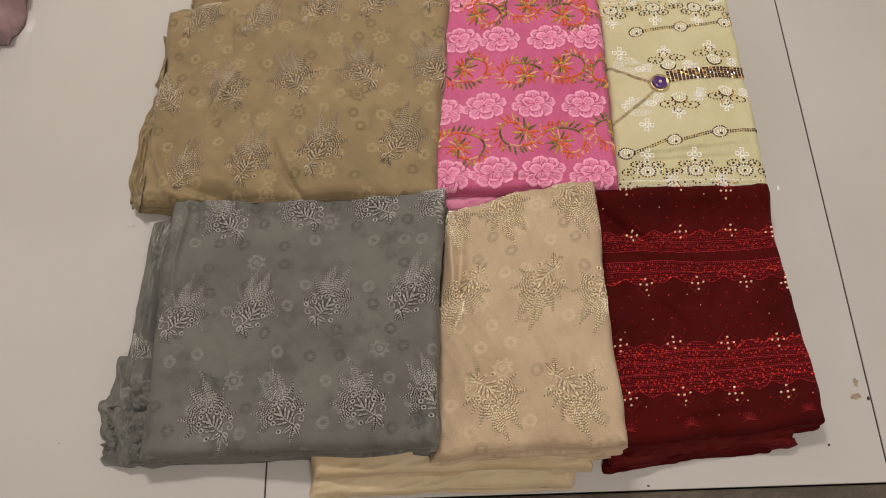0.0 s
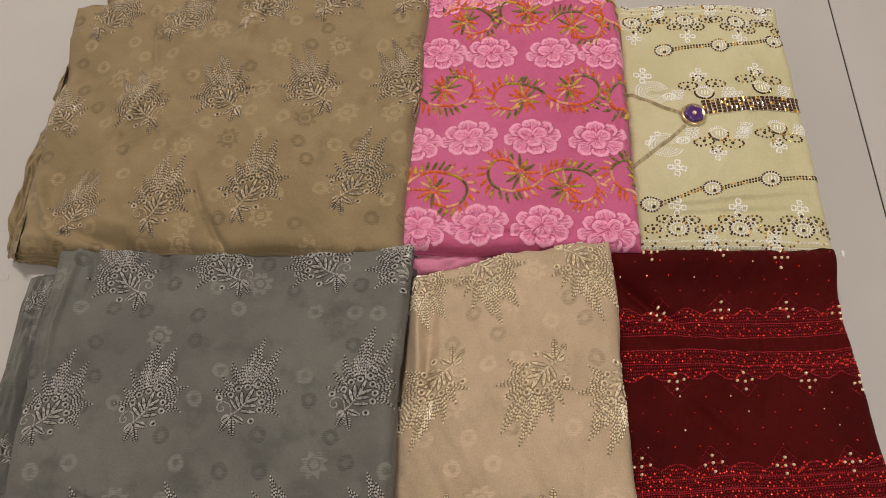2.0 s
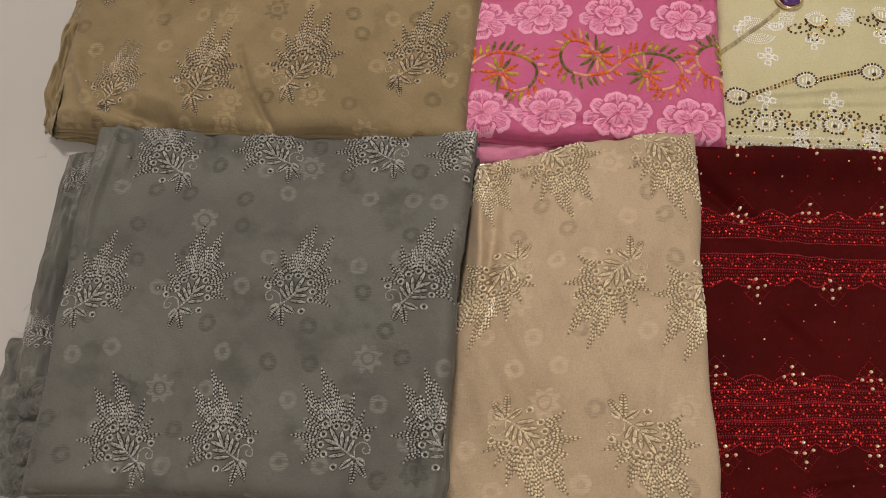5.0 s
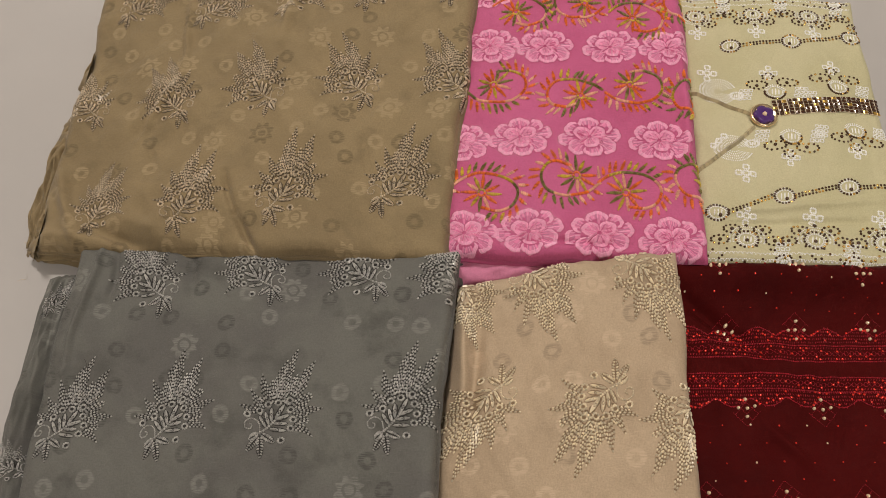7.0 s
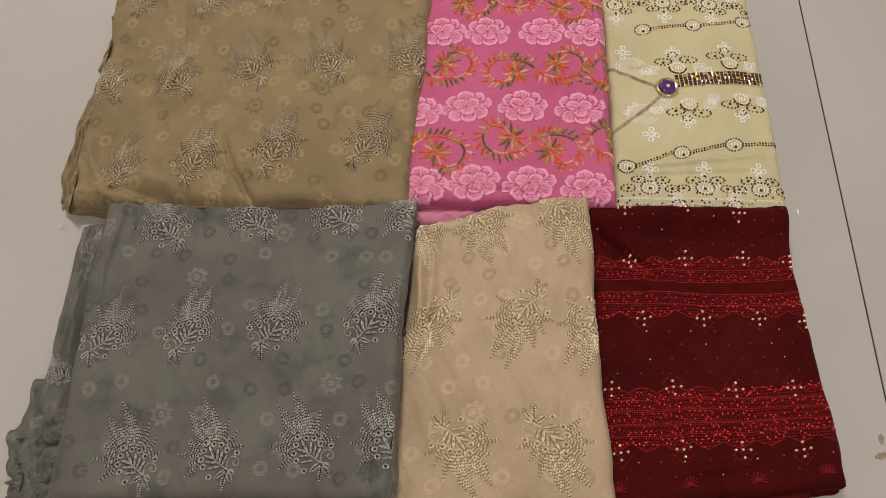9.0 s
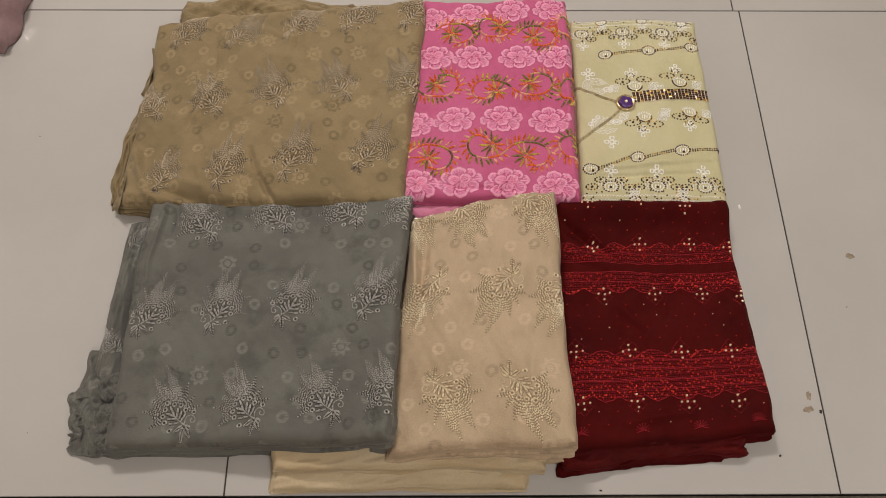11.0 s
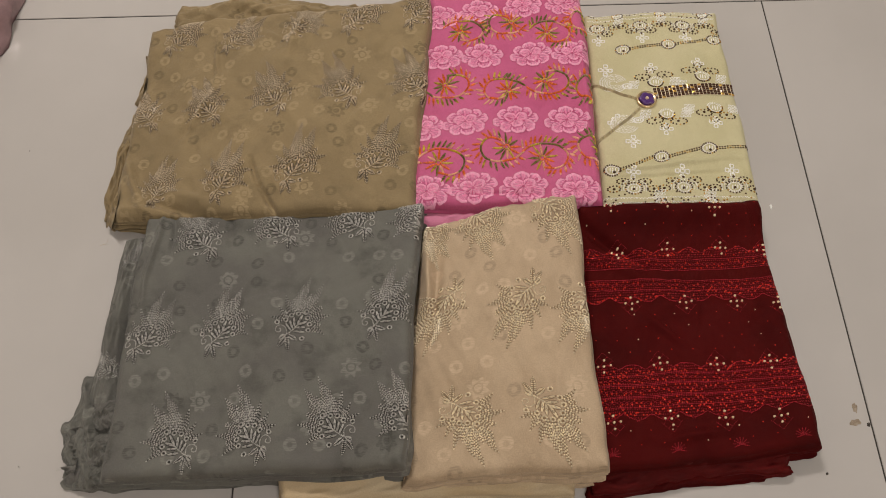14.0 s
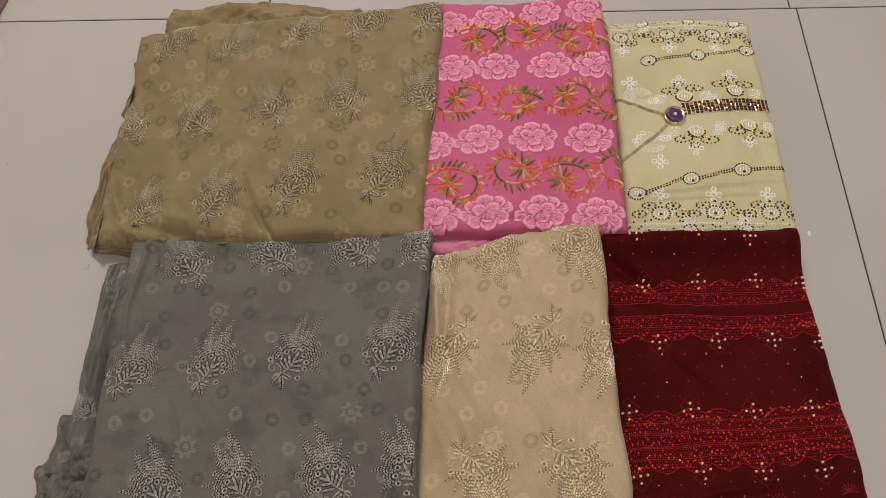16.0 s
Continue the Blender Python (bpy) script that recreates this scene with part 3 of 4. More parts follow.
def sprig(seed, mirror=1, turn=0.0, size=1.0):
    """Stitches of one sprig: fan of feathers, leaves on a stem, star leaves, a curl and eyelets, with painted gap
    shade. Returns thread and shade rows, and eyelet centres.
    """
    rng = random.Random(seed)
    segs, holes = [], []
    eyes = [(x - 240, 370 - y) for x, y in ((88, 355), (153, 338), (195, 306), (245, 300), (303, 290), (308, 338), (318, 388), (300, 432), (250, 490))]

    def st(x0, y0, x1, y1, w, h):
        segs.append((x0, y0, x1, y1, w, h, 0))
    for ang, tx, ty, half in ((162, -184, 60, 22), (144, -136, 152, 28), (130, -100, 104, 30), (114, -76, 236, 32), (100, -5, 205, 34), (90, 52, 306, 30), (79, 96, 342, 36),
                              (66, 100, 205, 36), (56, 196, 278, 34), (44, 168, 200, 32), (28, 182, 105, 34), (9, 222, 20, 34), (-9, 165, -36, 30), (-27, 172, -118, 28)):
        a0 = math.radians(ang)
        d0 = np.array((math.cos(a0), math.sin(a0)))
        p0, p2 = d0 * 80, np.array((tx, ty), float)
        far = np.linalg.norm(p2 - p0)
        p1 = p0 + d0 * far * .5
        rows = max(4, int(far / 17.0))
        for k in range(rows + 1):
            f = k / rows
            c = p0 * (1 - f) ** 2 + p1 * 2 * f * (1 - f) + p2 * f * f
            t = (p1 - p0) * (1 - f) + (p2 - p1) * f
            t = t / np.linalg.norm(t)
            n = np.array((-t[1], t[0]))
            w = half * .80 * (1 - f ** 3) * (.75 + .25 * min(1, 3 * f)) + 2
            m = int(w / 11.4) + 1
            for i in range(-m, m + 1):
                off = (i + (.5 if k % 2 else 0)) * 11.4
                if abs(off) > w:
                    continue
                x, y = c + n * off - t * (abs(off) * .45) + np.array((rng.uniform(-1, 1), rng.uniform(-1, 1)))
                if any((x - ex) ** 2 + (y - ey) ** 2 < 21 ** 2 for ex, ey in eyes):
                    continue
                q = (x + t[0] * 14, y + t[1] * 14)
                st(x, y, *q, 8.2, 9)
                # dark lozenge at the stitch end: needle hole and painted gap shade
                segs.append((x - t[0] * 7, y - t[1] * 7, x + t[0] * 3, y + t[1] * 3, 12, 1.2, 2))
    for x0, y0, x1, y1, w in ((180, 425, 150, 362, 15), (195, 412, 183, 343, 16), (210, 397, 214, 322, 17), (228, 385, 277, 308, 17), (232, 385, 302, 363, 16),
                              (215, 405, 287, 405, 15), (192, 430, 277, 443, 14)):
        a, b = np.array((x0 - 240, 370 - y0)), np.array((x1 - 240, 370 - y1))
        n = np.array((-(b - a)[1], (b - a)[0])) / np.linalg.norm(b - a)
        w *= .82
        # dark lozenge beneath the leaf paints the shade round its threads
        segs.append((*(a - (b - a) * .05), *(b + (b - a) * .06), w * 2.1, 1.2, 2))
        for s in (-1, 1):
            mid = (a + b) / 2 + n * w * .5 * s
            for p, q in ((a, mid), (mid, b)):
                st(*p, *q, 8, 10)
        for i in range(5):
            c = a + (b - a) * (i + .6) / 5.6
            st(*(c - n * w * .3), *(c + n * w * .3 + (b - a) * .06), 9, 8)
    for x0, y0, x1, y1 in ((140, 462, 84, 537), (146, 464, 150, 568), (155, 455, 216, 497), (134, 452, 92, 482)):
        a, b = np.array((x0 - 240, 370 - y0)), np.array((x1 - 240, 370 - y1))
        n = np.array((-(b - a)[1], (b - a)[0])) / np.linalg.norm(b - a)
        # same painted shade beneath each star leaf
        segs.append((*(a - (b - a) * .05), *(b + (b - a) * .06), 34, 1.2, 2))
        for i in range(8):
            f = (i + .5) / 8
            c, w = a + (b - a) * f, 19 * math.sin(math.pi * min(.97, f * .8 + .18))
            for s in (-1, 1):
                st(*(c + n * s * 2), *(c + n * s * w + (b - a) * .07), 8.5, 10)
    line = lambda pts, w: segs.extend((x0, y0, x1, y1, w * 1.3, 8, 0) for x0, y0, x1, y1, *_ in chain([(p[0] - 240, 370 - p[1]) for p in smooth_line(pts, 5)], 11, w, 5, gap=.02))
    line([(92, 466), (140, 450), (190, 420), (240, 380), (280, 366)], 8)
    line([(146, 446), (144, 398), (112, 376), (76, 392), (72, 424), (98, 428), (108, 410), (96, 402)], 6)
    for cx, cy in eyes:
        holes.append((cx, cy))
        ring = [(cx + 15.5 * math.cos(i * .7), cy + 13.5 * math.sin(i * .7)) for i in range(9)]
        segs.extend(chain(ring, 9, 11, 11, closed=True, gap=-.2))
    c, s = math.cos(math.radians(turn)), math.sin(math.radians(turn))

    def move(x, y):
        x, y = x * mirror * UNIT * size, y * UNIT * size
        return x * c - y * s, x * s + y * c
    rows = [(*move(a, b), *move(d, e), w * UNIT * size, h * UNIT * size * .8, col) for a, b, d, e, w, h, col in segs]
    return rows, [move(*q) for q in holes]


def sprigs(key, spec, thread, places, label):
    for n, (u, v, mirror, turn, size) in enumerate(places):
        rows, holes = sprig(n + len(key), mirror, turn, size)
        pts, high, faces, idx = stitches(rows)
        # eyelet holes are flat discs, the shade inside put into their colour
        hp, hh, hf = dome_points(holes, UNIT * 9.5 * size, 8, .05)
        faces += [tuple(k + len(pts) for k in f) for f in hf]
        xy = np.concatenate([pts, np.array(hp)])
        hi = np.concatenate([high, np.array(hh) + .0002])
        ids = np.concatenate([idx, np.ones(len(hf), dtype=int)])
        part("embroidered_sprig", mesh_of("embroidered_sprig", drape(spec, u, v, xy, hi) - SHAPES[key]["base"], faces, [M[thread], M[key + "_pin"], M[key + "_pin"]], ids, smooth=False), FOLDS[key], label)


sprigs("grey", SHAPES["grey"], "silver", [
    (0.095, 0.493, 1, 5, 0.97), (0.354, 0.511, 1, 16, 1), (0.620, 0.525, 1, 8, 1), (0.916, 0.545, 1, 10, 1),
    (0.226, 0.111, -1, 0, 1), (0.477, 0.122, -1, 0, 1), (0.754, 0.147, -1, 2, 1), (0.990, 0.155, -1, 0, 0.98),
    (0.212, 0.884, -1, 2, 1), (0.489, 0.923, -1, 6, 1), (0.762, 0.933, -1, 6, 1), (0.996, 0.905, -1, 0, 1)], "silver thread sprig with eyelets")
sprigs("grey", FLAP, "silver", [(.45, .42, -1, 20, .55), (.6, .90, 1, 0, .5)], "silver thread sprig with eyelets")
sprigs("taupe", SHAPES["taupe"], "taupe_thread", [
    (0.155, 0.134, 1, 14, 0.86), (0.376, 0.147, 1, 17, 1.02), (0.614, 0.183, 1, 16, 1.02), (0.874, 0.223, 1, 7, 1),
    (0.045, 0.505, -1, 0, 0.9), (0.266, 0.498, -1, 0, 0.95), (0.488, 0.526, -1, 0, 0.98), (0.718, 0.550, -1, 0, 1), (0.960, 0.558, -1, 0, 1),
    (0.131, 0.907, 1, -6, 0.9), (0.342, 0.86, 1, -6, 0.9), (0.558, 0.883, 1, -4, 0.95), (0.761, 0.92, 1, 0, 1), (0.974, 0.916, 1, 0, 0.95)], "taupe thread sprig with eyelets")
sprigs("beige", SHAPES["beige"], "gold_thread", [
    (0.158, 0.632, 1, 180, 1), (0.619, 0.604, 1, 180, 1), (0.975, 0.57, 1, 180, 1),
    (0.313, 0.212, -1, 180, 1), (0.738, 0.203, -1, 180, 1),
    (0.38, 0.961, -1, 180, 1), (0.842, 0.933, -1, 180, 1), (0.053, 0.959, -1, 180, 0.9)], "pale gold thread sprig with eyelets")


# ---- pink cloth: pale flowers and orange vines ----
def pale_flower(seed):
    """A peony about 66 mm across: layered petals with a satin rim, a netted inside and a darker line round each."""
    rng = random.Random(seed)
    segs = []
    outer = [(.0205, .0030, .0112, 5), (-.0205, -.0045, .0108, 175), (.0120, .0120, .0105, 50), (-.0150, .0075, .0105, 145), (-.0015, .0142, .0110, 95),
             (.0165, -.0095, .0108, -35), (-.0110, -.0130, .0104, -125), (.0035, -.0150, .0100, -80)]
    inner = [(.0080, .0058, .0080, 40), (-.0080, .0040, .0084, 150), (.0020, -.0065, .0080, -70)]
    petals = [(*p, 7) for p in outer] + [(*p, 5) for p in inner]
    lean = rng.uniform(-4, 4)

    def inside(x, y, later):
        return any((x - ox) ** 2 + ((y - oy) / .86) ** 2 < (orr * 1.04) ** 2 for ox, oy, orr, *_ in later)

    for n, (cx, cy, r, face, lobes) in enumerate(petals):
        later = petals[n + 1:]
        root = np.array((cx, cy)) * (.30 if n < 8 else .15)
        count = int(r * 2 * math.pi / .00082)
        for i in range(count):
            a = 2 * math.pi * i / count
            turned = math.cos(a - math.radians(face + lean))
            if turned < -.45:
                continue
            k = r * (1 + .085 * abs(math.sin(lobes * .5 * a + cx * 400)) - .03)
            rim = np.array((cx + k * math.cos(a), cy + k * .86 * math.sin(a)))
            to = root - rim
            to = to / np.linalg.norm(to)
            if not inside(*rim, later):
                segs.append((*(rim - to * .0009), *(rim + to * .0004), .0011, .0003, 1))
            for k0, k1, every, w in ((.0, .0046, 1, .00115), (.0034, .0092, 1, .00090), (.0080, .0150, 2, .0009)):
                p, q = rim + to * k0, rim + to * (k1 + rng.uniform(-.0003, .0003))
                if i % every or np.linalg.norm(p - root) < k1 - k0 or inside(*p, later) or inside(*q, later):
                    continue
                segs.append((*p, *q, w, .0009 if k0 == 0 else .0006, 0 if k0 == 0 or i % 7 == 0 else 2))
    for ang, long, w in ((12, .0150, .0038), (62, .0125, .0034), (-42, .0140, .0038), (168, .0145, .0038), (218, .0125, .0034), (112, .0110, .0032), (268, .0115, .0034)):
        a = math.radians(ang + rng.uniform(-6, 6))
        d, n = np.array((math.cos(a), math.sin(a) * .86)), np.array((-math.sin(a), math.cos(a)))
        segs.append((*(d * .001), *(d * (long + .003)), w * 2.5, .0005, 1))
        for i in range(11):
            f = (i + .5) / 11
            c, ww = d * (.0015 + long * f), w * math.sin(math.pi * (.10 + .86 * f))
            for s in (-1, 1):
                segs.append((*(c + n * s * .0004), *(c + n * s * ww + d * .0018), .0010, .0013, 0))
    return segs


PINK, PB = SHAPES["pink"], SHAPES["pink"]["base"]
for n, (u, v) in enumerate([(0.02, 0.338), (0.268, 0.354), (0.555, 0.354), (0.846, 0.35), (0.073, 0.057), (0.319, 0.073), (0.585, 0.065), (0.86, 0.05), (0.098, 0.67), (0.347, 0.668), (0.645, 0.67), (0.898, 0.666), (0.32, 0.911), (0.608, 0.925), (0.885, 0.932), (0.07, 0.88)]):
    stitched("embroidered_flower", PINK, PB, u, v, pale_flower(n), [M["pink_thread"], M["rose_thread"], M["mid_pink"]], FOLDS["pink"], "pale pink satin-stitched flower")

CX, CY = .000258, .000292


def vine(seed, flip, first):
    """One scroll of vine with spiky leaves and its flower; flip mirrors it top to bottom. first: which half of the pair."""
    rng = random.Random(seed)
    segs = []
    loops = {
        "a": [(495, 388), (450, 372), (400, 382), (378, 430), (405, 482), (470, 500), (545, 486), (600, 450)],
        "b": [(590, 458), (640, 425), (700, 412), (775, 425), (825, 470), (812, 525), (760, 552), (700, 546)],
    }
    cx, cy = (512, 425) if first == "a" else (695, 490)
    if first == "a":
        mid = (455, 437)
    else:
        mid = (735, 485)
    pal = [2, 0, 0, 3, 1, 1, 2, 0]
    pts = smooth_line(loops[first], 8)
    acc = 0.0
    for i, (p, q) in enumerate(zip(pts, pts[1:])):
        d = q - p
        nrm = np.array((-d[1], d[0])) / np.linalg.norm(d)
        if np.dot(nrm, p - np.array(mid)) < 0:
            nrm = -nrm
        col = pal[(i // 7 + seed) % len(pal)]
        for k in range(2):
            c = p + d * (k + .5) / 2
            segs.append((*(c - nrm * 6 - d * .2), *(c + nrm * 6 + d * .5), 6.5, .0020, col))
        acc += np.linalg.norm(d)
        if acc > 19 and i < len(pts) - 4:
            acc = 0
            leaf = pal[(i // 5 + seed * 3 + 2) % len(pal)]
            tip = p + nrm * rng.uniform(34, 48) + d / np.linalg.norm(d) * rng.uniform(12, 26)
            root = p + nrm * 7
            for j in range(6):
                f = (j + .5) / 6
                c = root + (tip - root) * f
                w = 8.0 * math.sin(math.pi * (.22 + .74 * f))
                t = (tip - root) / np.linalg.norm(tip - root)
                m = np.array((-t[1], t[0]))
                segs.append((*(c - m * w), *(c + m * w + t * 7), 7, .0018, leaf if j < 4 else (leaf + 2) % 4 if i % 3 == 0 else leaf))
    for k in range(12):
        a = 2 * math.pi * k / 12 + seed
        d = np.array((math.cos(a), math.sin(a)))
        m = np.array((-d[1], d[0]))
        long = rng.uniform(58, 76)
        col = [0, 0, 2, 1, 1, 0, 0, 2, 1, 0, 1][(k + seed) % 11] if k % 4 else 3
        for j in range(8):
            f = (j + .5) / 8
            c = np.array((cx, cy)) + d * (15 + (long - 15) * f)
            w = 8.0 * math.sin(math.pi * (.14 + .82 * f))
            segs.append((*(c - m * w), *(c + m * w + d * 7), 7.5, .0020, col))
    for k in range(12):
        a = 2 * math.pi * k / 12
        segs.append((cx + 7 * math.cos(a), cy + 7 * math.sin(a), cx + 17 * math.cos(a), cy + 17 * math.sin(a), 7, .0016, 3 if (seed + k // 6) % 2 else 0))
    s = -1 if flip else 1
    return [((a - cx) * CX, -(b - cy) * CY * s, (c - cx) * CX, -(e - cy) * CY * s, w * CX, h, col) for a, b, c, e, w, h, col in segs]


VINES = [M["orange"], M["olive"], M["peach"], M["lime"]]
for n, (u, v, flip, half) in enumerate([(0.127, 0.176, 0, "b"), (0.499, 0.232, 0, "a"), (0.694, 0.187, 0, "b"), (1.04, 0.232, 0, "a"), (-0.07, 0.232, 0, "a"), (0.13, 0.533, 1, "b"), (0.508, 0.491, 1, "a"), (0.723, 0.529, 1, "b"), (1.05, 0.491, 1, "a"), (0.205, 0.795, 0, "b"), (0.527, 0.84, 0, "a"), (0.749, 0.774, 0, "b"), (1.05, 0.84, 0, "a")]):
    stitched("embroidered_vine", PINK, PB, u, v, vine(n, flip, half), VINES, FOLDS["pink"], "orange and olive vine scroll with spiky flower")

# ---- cream cloth: studs, white cut-work, rhinestone strip, button ----
CREAM, CB, CT = SHAPES["cream"], SHAPES["cream"]["base"], FOLDS["cream"]
crng = random.Random(5)


def stud_line(name, u, v, xy, big=()):
    idx = [1 if crng.random() < .24 else 0 for _ in xy] + [0] * len(big)
    studs(name, CREAM, CB, u, v, list(xy) + list(big), [.00138] * len(xy) + [.0021] * len(big), [M["brown_stud"], M["gold_stud"]], CT, "tiny dark brown and gold studs", idx, .4)


def oval(cx, cy, rx, ry, n, a0=0.0, a1=2 * math.pi):
    return [(cx + rx * math.cos(a0 + (a1 - a0) * i / n), cy + ry * math.sin(a0 + (a1 - a0) * i / n)) for i in range(n)]


def white_oval(cx, cy, rx, ry):
    segs = chain(oval(cx, cy, rx * .8, ry * .8, 20), .002, .0014, .0008, closed=True, gap=0)
    for i in range(26):
        a = 2 * math.pi * i / 26
        segs.append((cx + rx * .85 * math.cos(a), cy + ry * .85 * math.sin(a), cx + rx * 1.18 * math.cos(a), cy + ry * 1.18 * math.sin(a), .0012, .0007, 0))
    for k in (-2, 0, 2):
        h = ry * .55 * math.sqrt(1 - (k / 4) ** 2)
        segs.append((cx + k * rx * .17, cy - h, cx + k * rx * .17 + .001, cy + h, .0016, .0009, 0))
    return segs


def diamond(cx, cy, r):
    """A small cut-work square set on its point, with an open middle."""
    q = [(cx - r, cy - r * .8), (cx + r * .9, cy - r), (cx + r, cy + r * .8), (cx - r * .9, cy + r)]
    return chain(q, r * .7, r * .75, .0009, closed=True, gap=-.1)


def plus(cx, cy, r=.0027):
    out = []
    for i, j in ((0, 0), (1, 0), (-1, 0), (0, 1), (0, -1)):
        out += diamond(cx + i * r * 2.5 + j * r * .3, cy + j * r * 2.6 - i * r * .2, r)
    return out


def lattice(cx, cy):
    out = []
    for i in range(3):
        for j in range(3):
            out += diamond(cx + (i - 1) * .0052 + (j - 1) * .0016, cy + (j - 1) * .0052, .0019)
    return out


# two chains of double dotted line and ovals
for (u0, v0), (u1, v1), (u2, v2) in (((.254, .780), (.588, .798), (.935, .832)), ((.078, .162), (.413, .222), (.732, .258))):
    for u, v in ((u0, v0), (u1, v1), (u2, v2)):
        stitched("white_oval", CREAM, CB, u, v, white_oval(0, 0, .0105, .0085), [M["white_thread"]], CT, "white cut-work oval")
        stud_line("stud_ring", u, v, oval(0, 0, .0108, .0088, 20), [(crng.uniform(-.004, .004), -.003)])
    for (a, b), (c, d) in (((u0, v0), (u1, v1)), ((u1, v1), (u2, v2)), ((u2, v2), (u2 + .33, v2 + .02))):
        gap = .056
        pts = []
        for i in range(13):
            f = i / 12
            x, y = a + gap + (c - gap - a - gap) * f - a, b + (d - b) * f - b
            if a + x < 1.04:
                pts += [(x * .207, y * .352 + .0016), (x * .207, y * .352 - .0016)]
        if pts:
            stud_line("stud_chain", a, b, pts)
# upper and lower ornament rows beside the rhinestone strip
for u, v, s in ((.447, .592, 1), (.784, .618, 1), (.480, .424, -1), (.819, .460, -1)):
    stitched("white_oval", CREAM, CB, u, v, white_oval(0, 0, .0105, .0085) + plus(-.003, s * .026) + lattice(.028, -s * .001), [M["white_thread"]], CT, "white cut-work oval with diamonds")
    leafs = oval(-.018, s * .011, .0115, .0052, 13) + oval(.016, s * .013, .0115, .0052, 13) + oval(-.004, s * .021, .006, .004, 7)
    stud_line("stud_ornament", u, v, oval(0, 0, .0112, .0092, 15, math.pi * (.95 if s > 0 else 2.05), math.pi * (2.05 if s > 0 else .95) + (0 if s > 0 else 0)) + leafs,
              [(-.018, s * .010), (.015, s * .012)])
for u, v in ((.111, .67), (.235, .296)):
    stitched("cut_work_motif", CREAM, CB, u, v, plus(0, 0, .0030), [M["white_thread"]], CT, "white cut-work diamonds")
for u, v in ((.29, .585), (.335, .428), (.62, .575), (.635, .447)):
    stitched("cut_work_motif", CREAM, CB, u, v, lattice(0, 0), [M["white_thread"]], CT, "white cut-work diamonds")
stitched("cut_work_motif", CREAM, CB, .121, .412, diamond(-.006, -.006, .0028) + diamond(0, 0, .0028) + diamond(.006, .006, .0028), [M["white_thread"]], CT, "white cut-work diamonds")
# lace fans beside the neckline
for u, v, s in ((.19, .385, -1), (.15, .60, 1)):
    fan = []
    for r in (.0045, .008, .0115, .015, .0185):
        for i in range(int(r * 3200)):
            a = math.pi * (.1 + 1.8 * i / int(r * 3200))
            fan.append((r * math.cos(a), r * .8 * math.sin(a), (r + .003) * math.cos(a), (r + .003) * .8 * math.sin(a), .0011, .0007, 0))
    stitched("lace_fan", CREAM, CB, u, v, fan + white_oval(.02, -.006 * s, .007, .005), [M["white_thread"]], CT, "white embroidered lace fan")


def border(v0, s, shift):
    """A dense border of peaked motifs along one end: cut-work on the peak, stud leaves down its flanks, lace below; s: towards the middle."""
    segs, dots, big = [], [], []
    step = .068
    for i in range(4):
        x = -.136 + shift + i * step
        if -.095 < x < .098:
            segs += plus(x, s * .046, .0027) + white_oval(x, s * .020, .010, .0082)
            for r in (.013, .0165):
                segs += [(x + r * math.cos(a), s * (.020 + r * .8 * math.sin(a)), x + (r + .0024) * math.cos(a), s * (.020 + (r + .0024) * .8 * math.sin(a)), .0010, .0007, 0)
                         for a in np.linspace(-.3, math.pi + .3, int(r * 2200))]
            dots += oval(x, s * .020, .0112, .0090, 17)
            big += [(x, s * .036), (x, s * .019)]
        for side in (-1, 1):
            for fx, fy in ((.015, .031), (.027, .019)):
                if -.100 < x + side * fx < .104:
                    dots += oval(x + side * fx, s * fy, .0085, .0048, 11)
                    big.append((x + side * fx, s * fy))
        if -.100 < x + step / 2 < .100:
            segs += lattice(x + step / 2, s * .010) + white_oval(x + step / 2, -s * .003, .007, .005)
            dots += oval(x + step / 2, -s * .003, .0086, .0065, 12)
    for k in range(46):
        x = -.100 + .0044 * k + crng.uniform(-.001, .001)
        dots.append((x, s * crng.uniform(-.010, .014)))
        for y in (-.010, -.004, .003):
            r = .0026
            for a in np.linspace(0, math.pi, 5)[:-1]:
                segs.append((x + r * math.cos(a), s * (y + r * math.sin(a)), x + r * math.cos(a + .7), s * (y + r * math.sin(a + .7)), .0011, .0007, 0))
    stitched("cut_work_border", CREAM, CB, .5, v0, segs, [M["white_thread"]], CT, "white cut-work border")
    stud_line("stud_border", .5, v0, dots, big)


border(.968, -1, .048)
border(.022, 1, .075)

# rhinestone strip: backing with single stones
back = part("rhinestone_strip", mesh_of("rhinestone_strip", drape(CREAM, .70, .545, [(x * .0605, (j - .5) * .0205 + x * .0062) for x in np.linspace(-1, 1.06, 24) for j in (0, 1)],
            [.0007] * 48) - CB, [(2 * i, 2 * i + 2, 2 * i + 3, 2 * i + 1) for i in range(23)], [M["gold_thread"]]), CT, "gold backed strip of dark brown rhinestones")
gv, gf = [], []
for k, (m, h) in enumerate(((1, 0), (1, .6), (.55, 1))):
    gv += [(m * x, m * y, h) for x, y in ((-1, -1), (1, -1), (1, 1), (-1, 1))]
gf = [(8, 9, 10, 11)] + [(4 * k + i, 4 * k + (i + 1) % 4, 4 * k + 4 + (i + 1) % 4, 4 * k + 4 + i) for k in (0, 1) for i in range(4)]
gem_meshes = [mesh_of("rhinestone", [(x * .00220, y * .00160, z * .0012) for x, y, z in gv], gf, [M[m]], smooth=False) for m in ("gem", "gem", "gem", "gem", "gem", "gem", "gem", "gold_stud")]
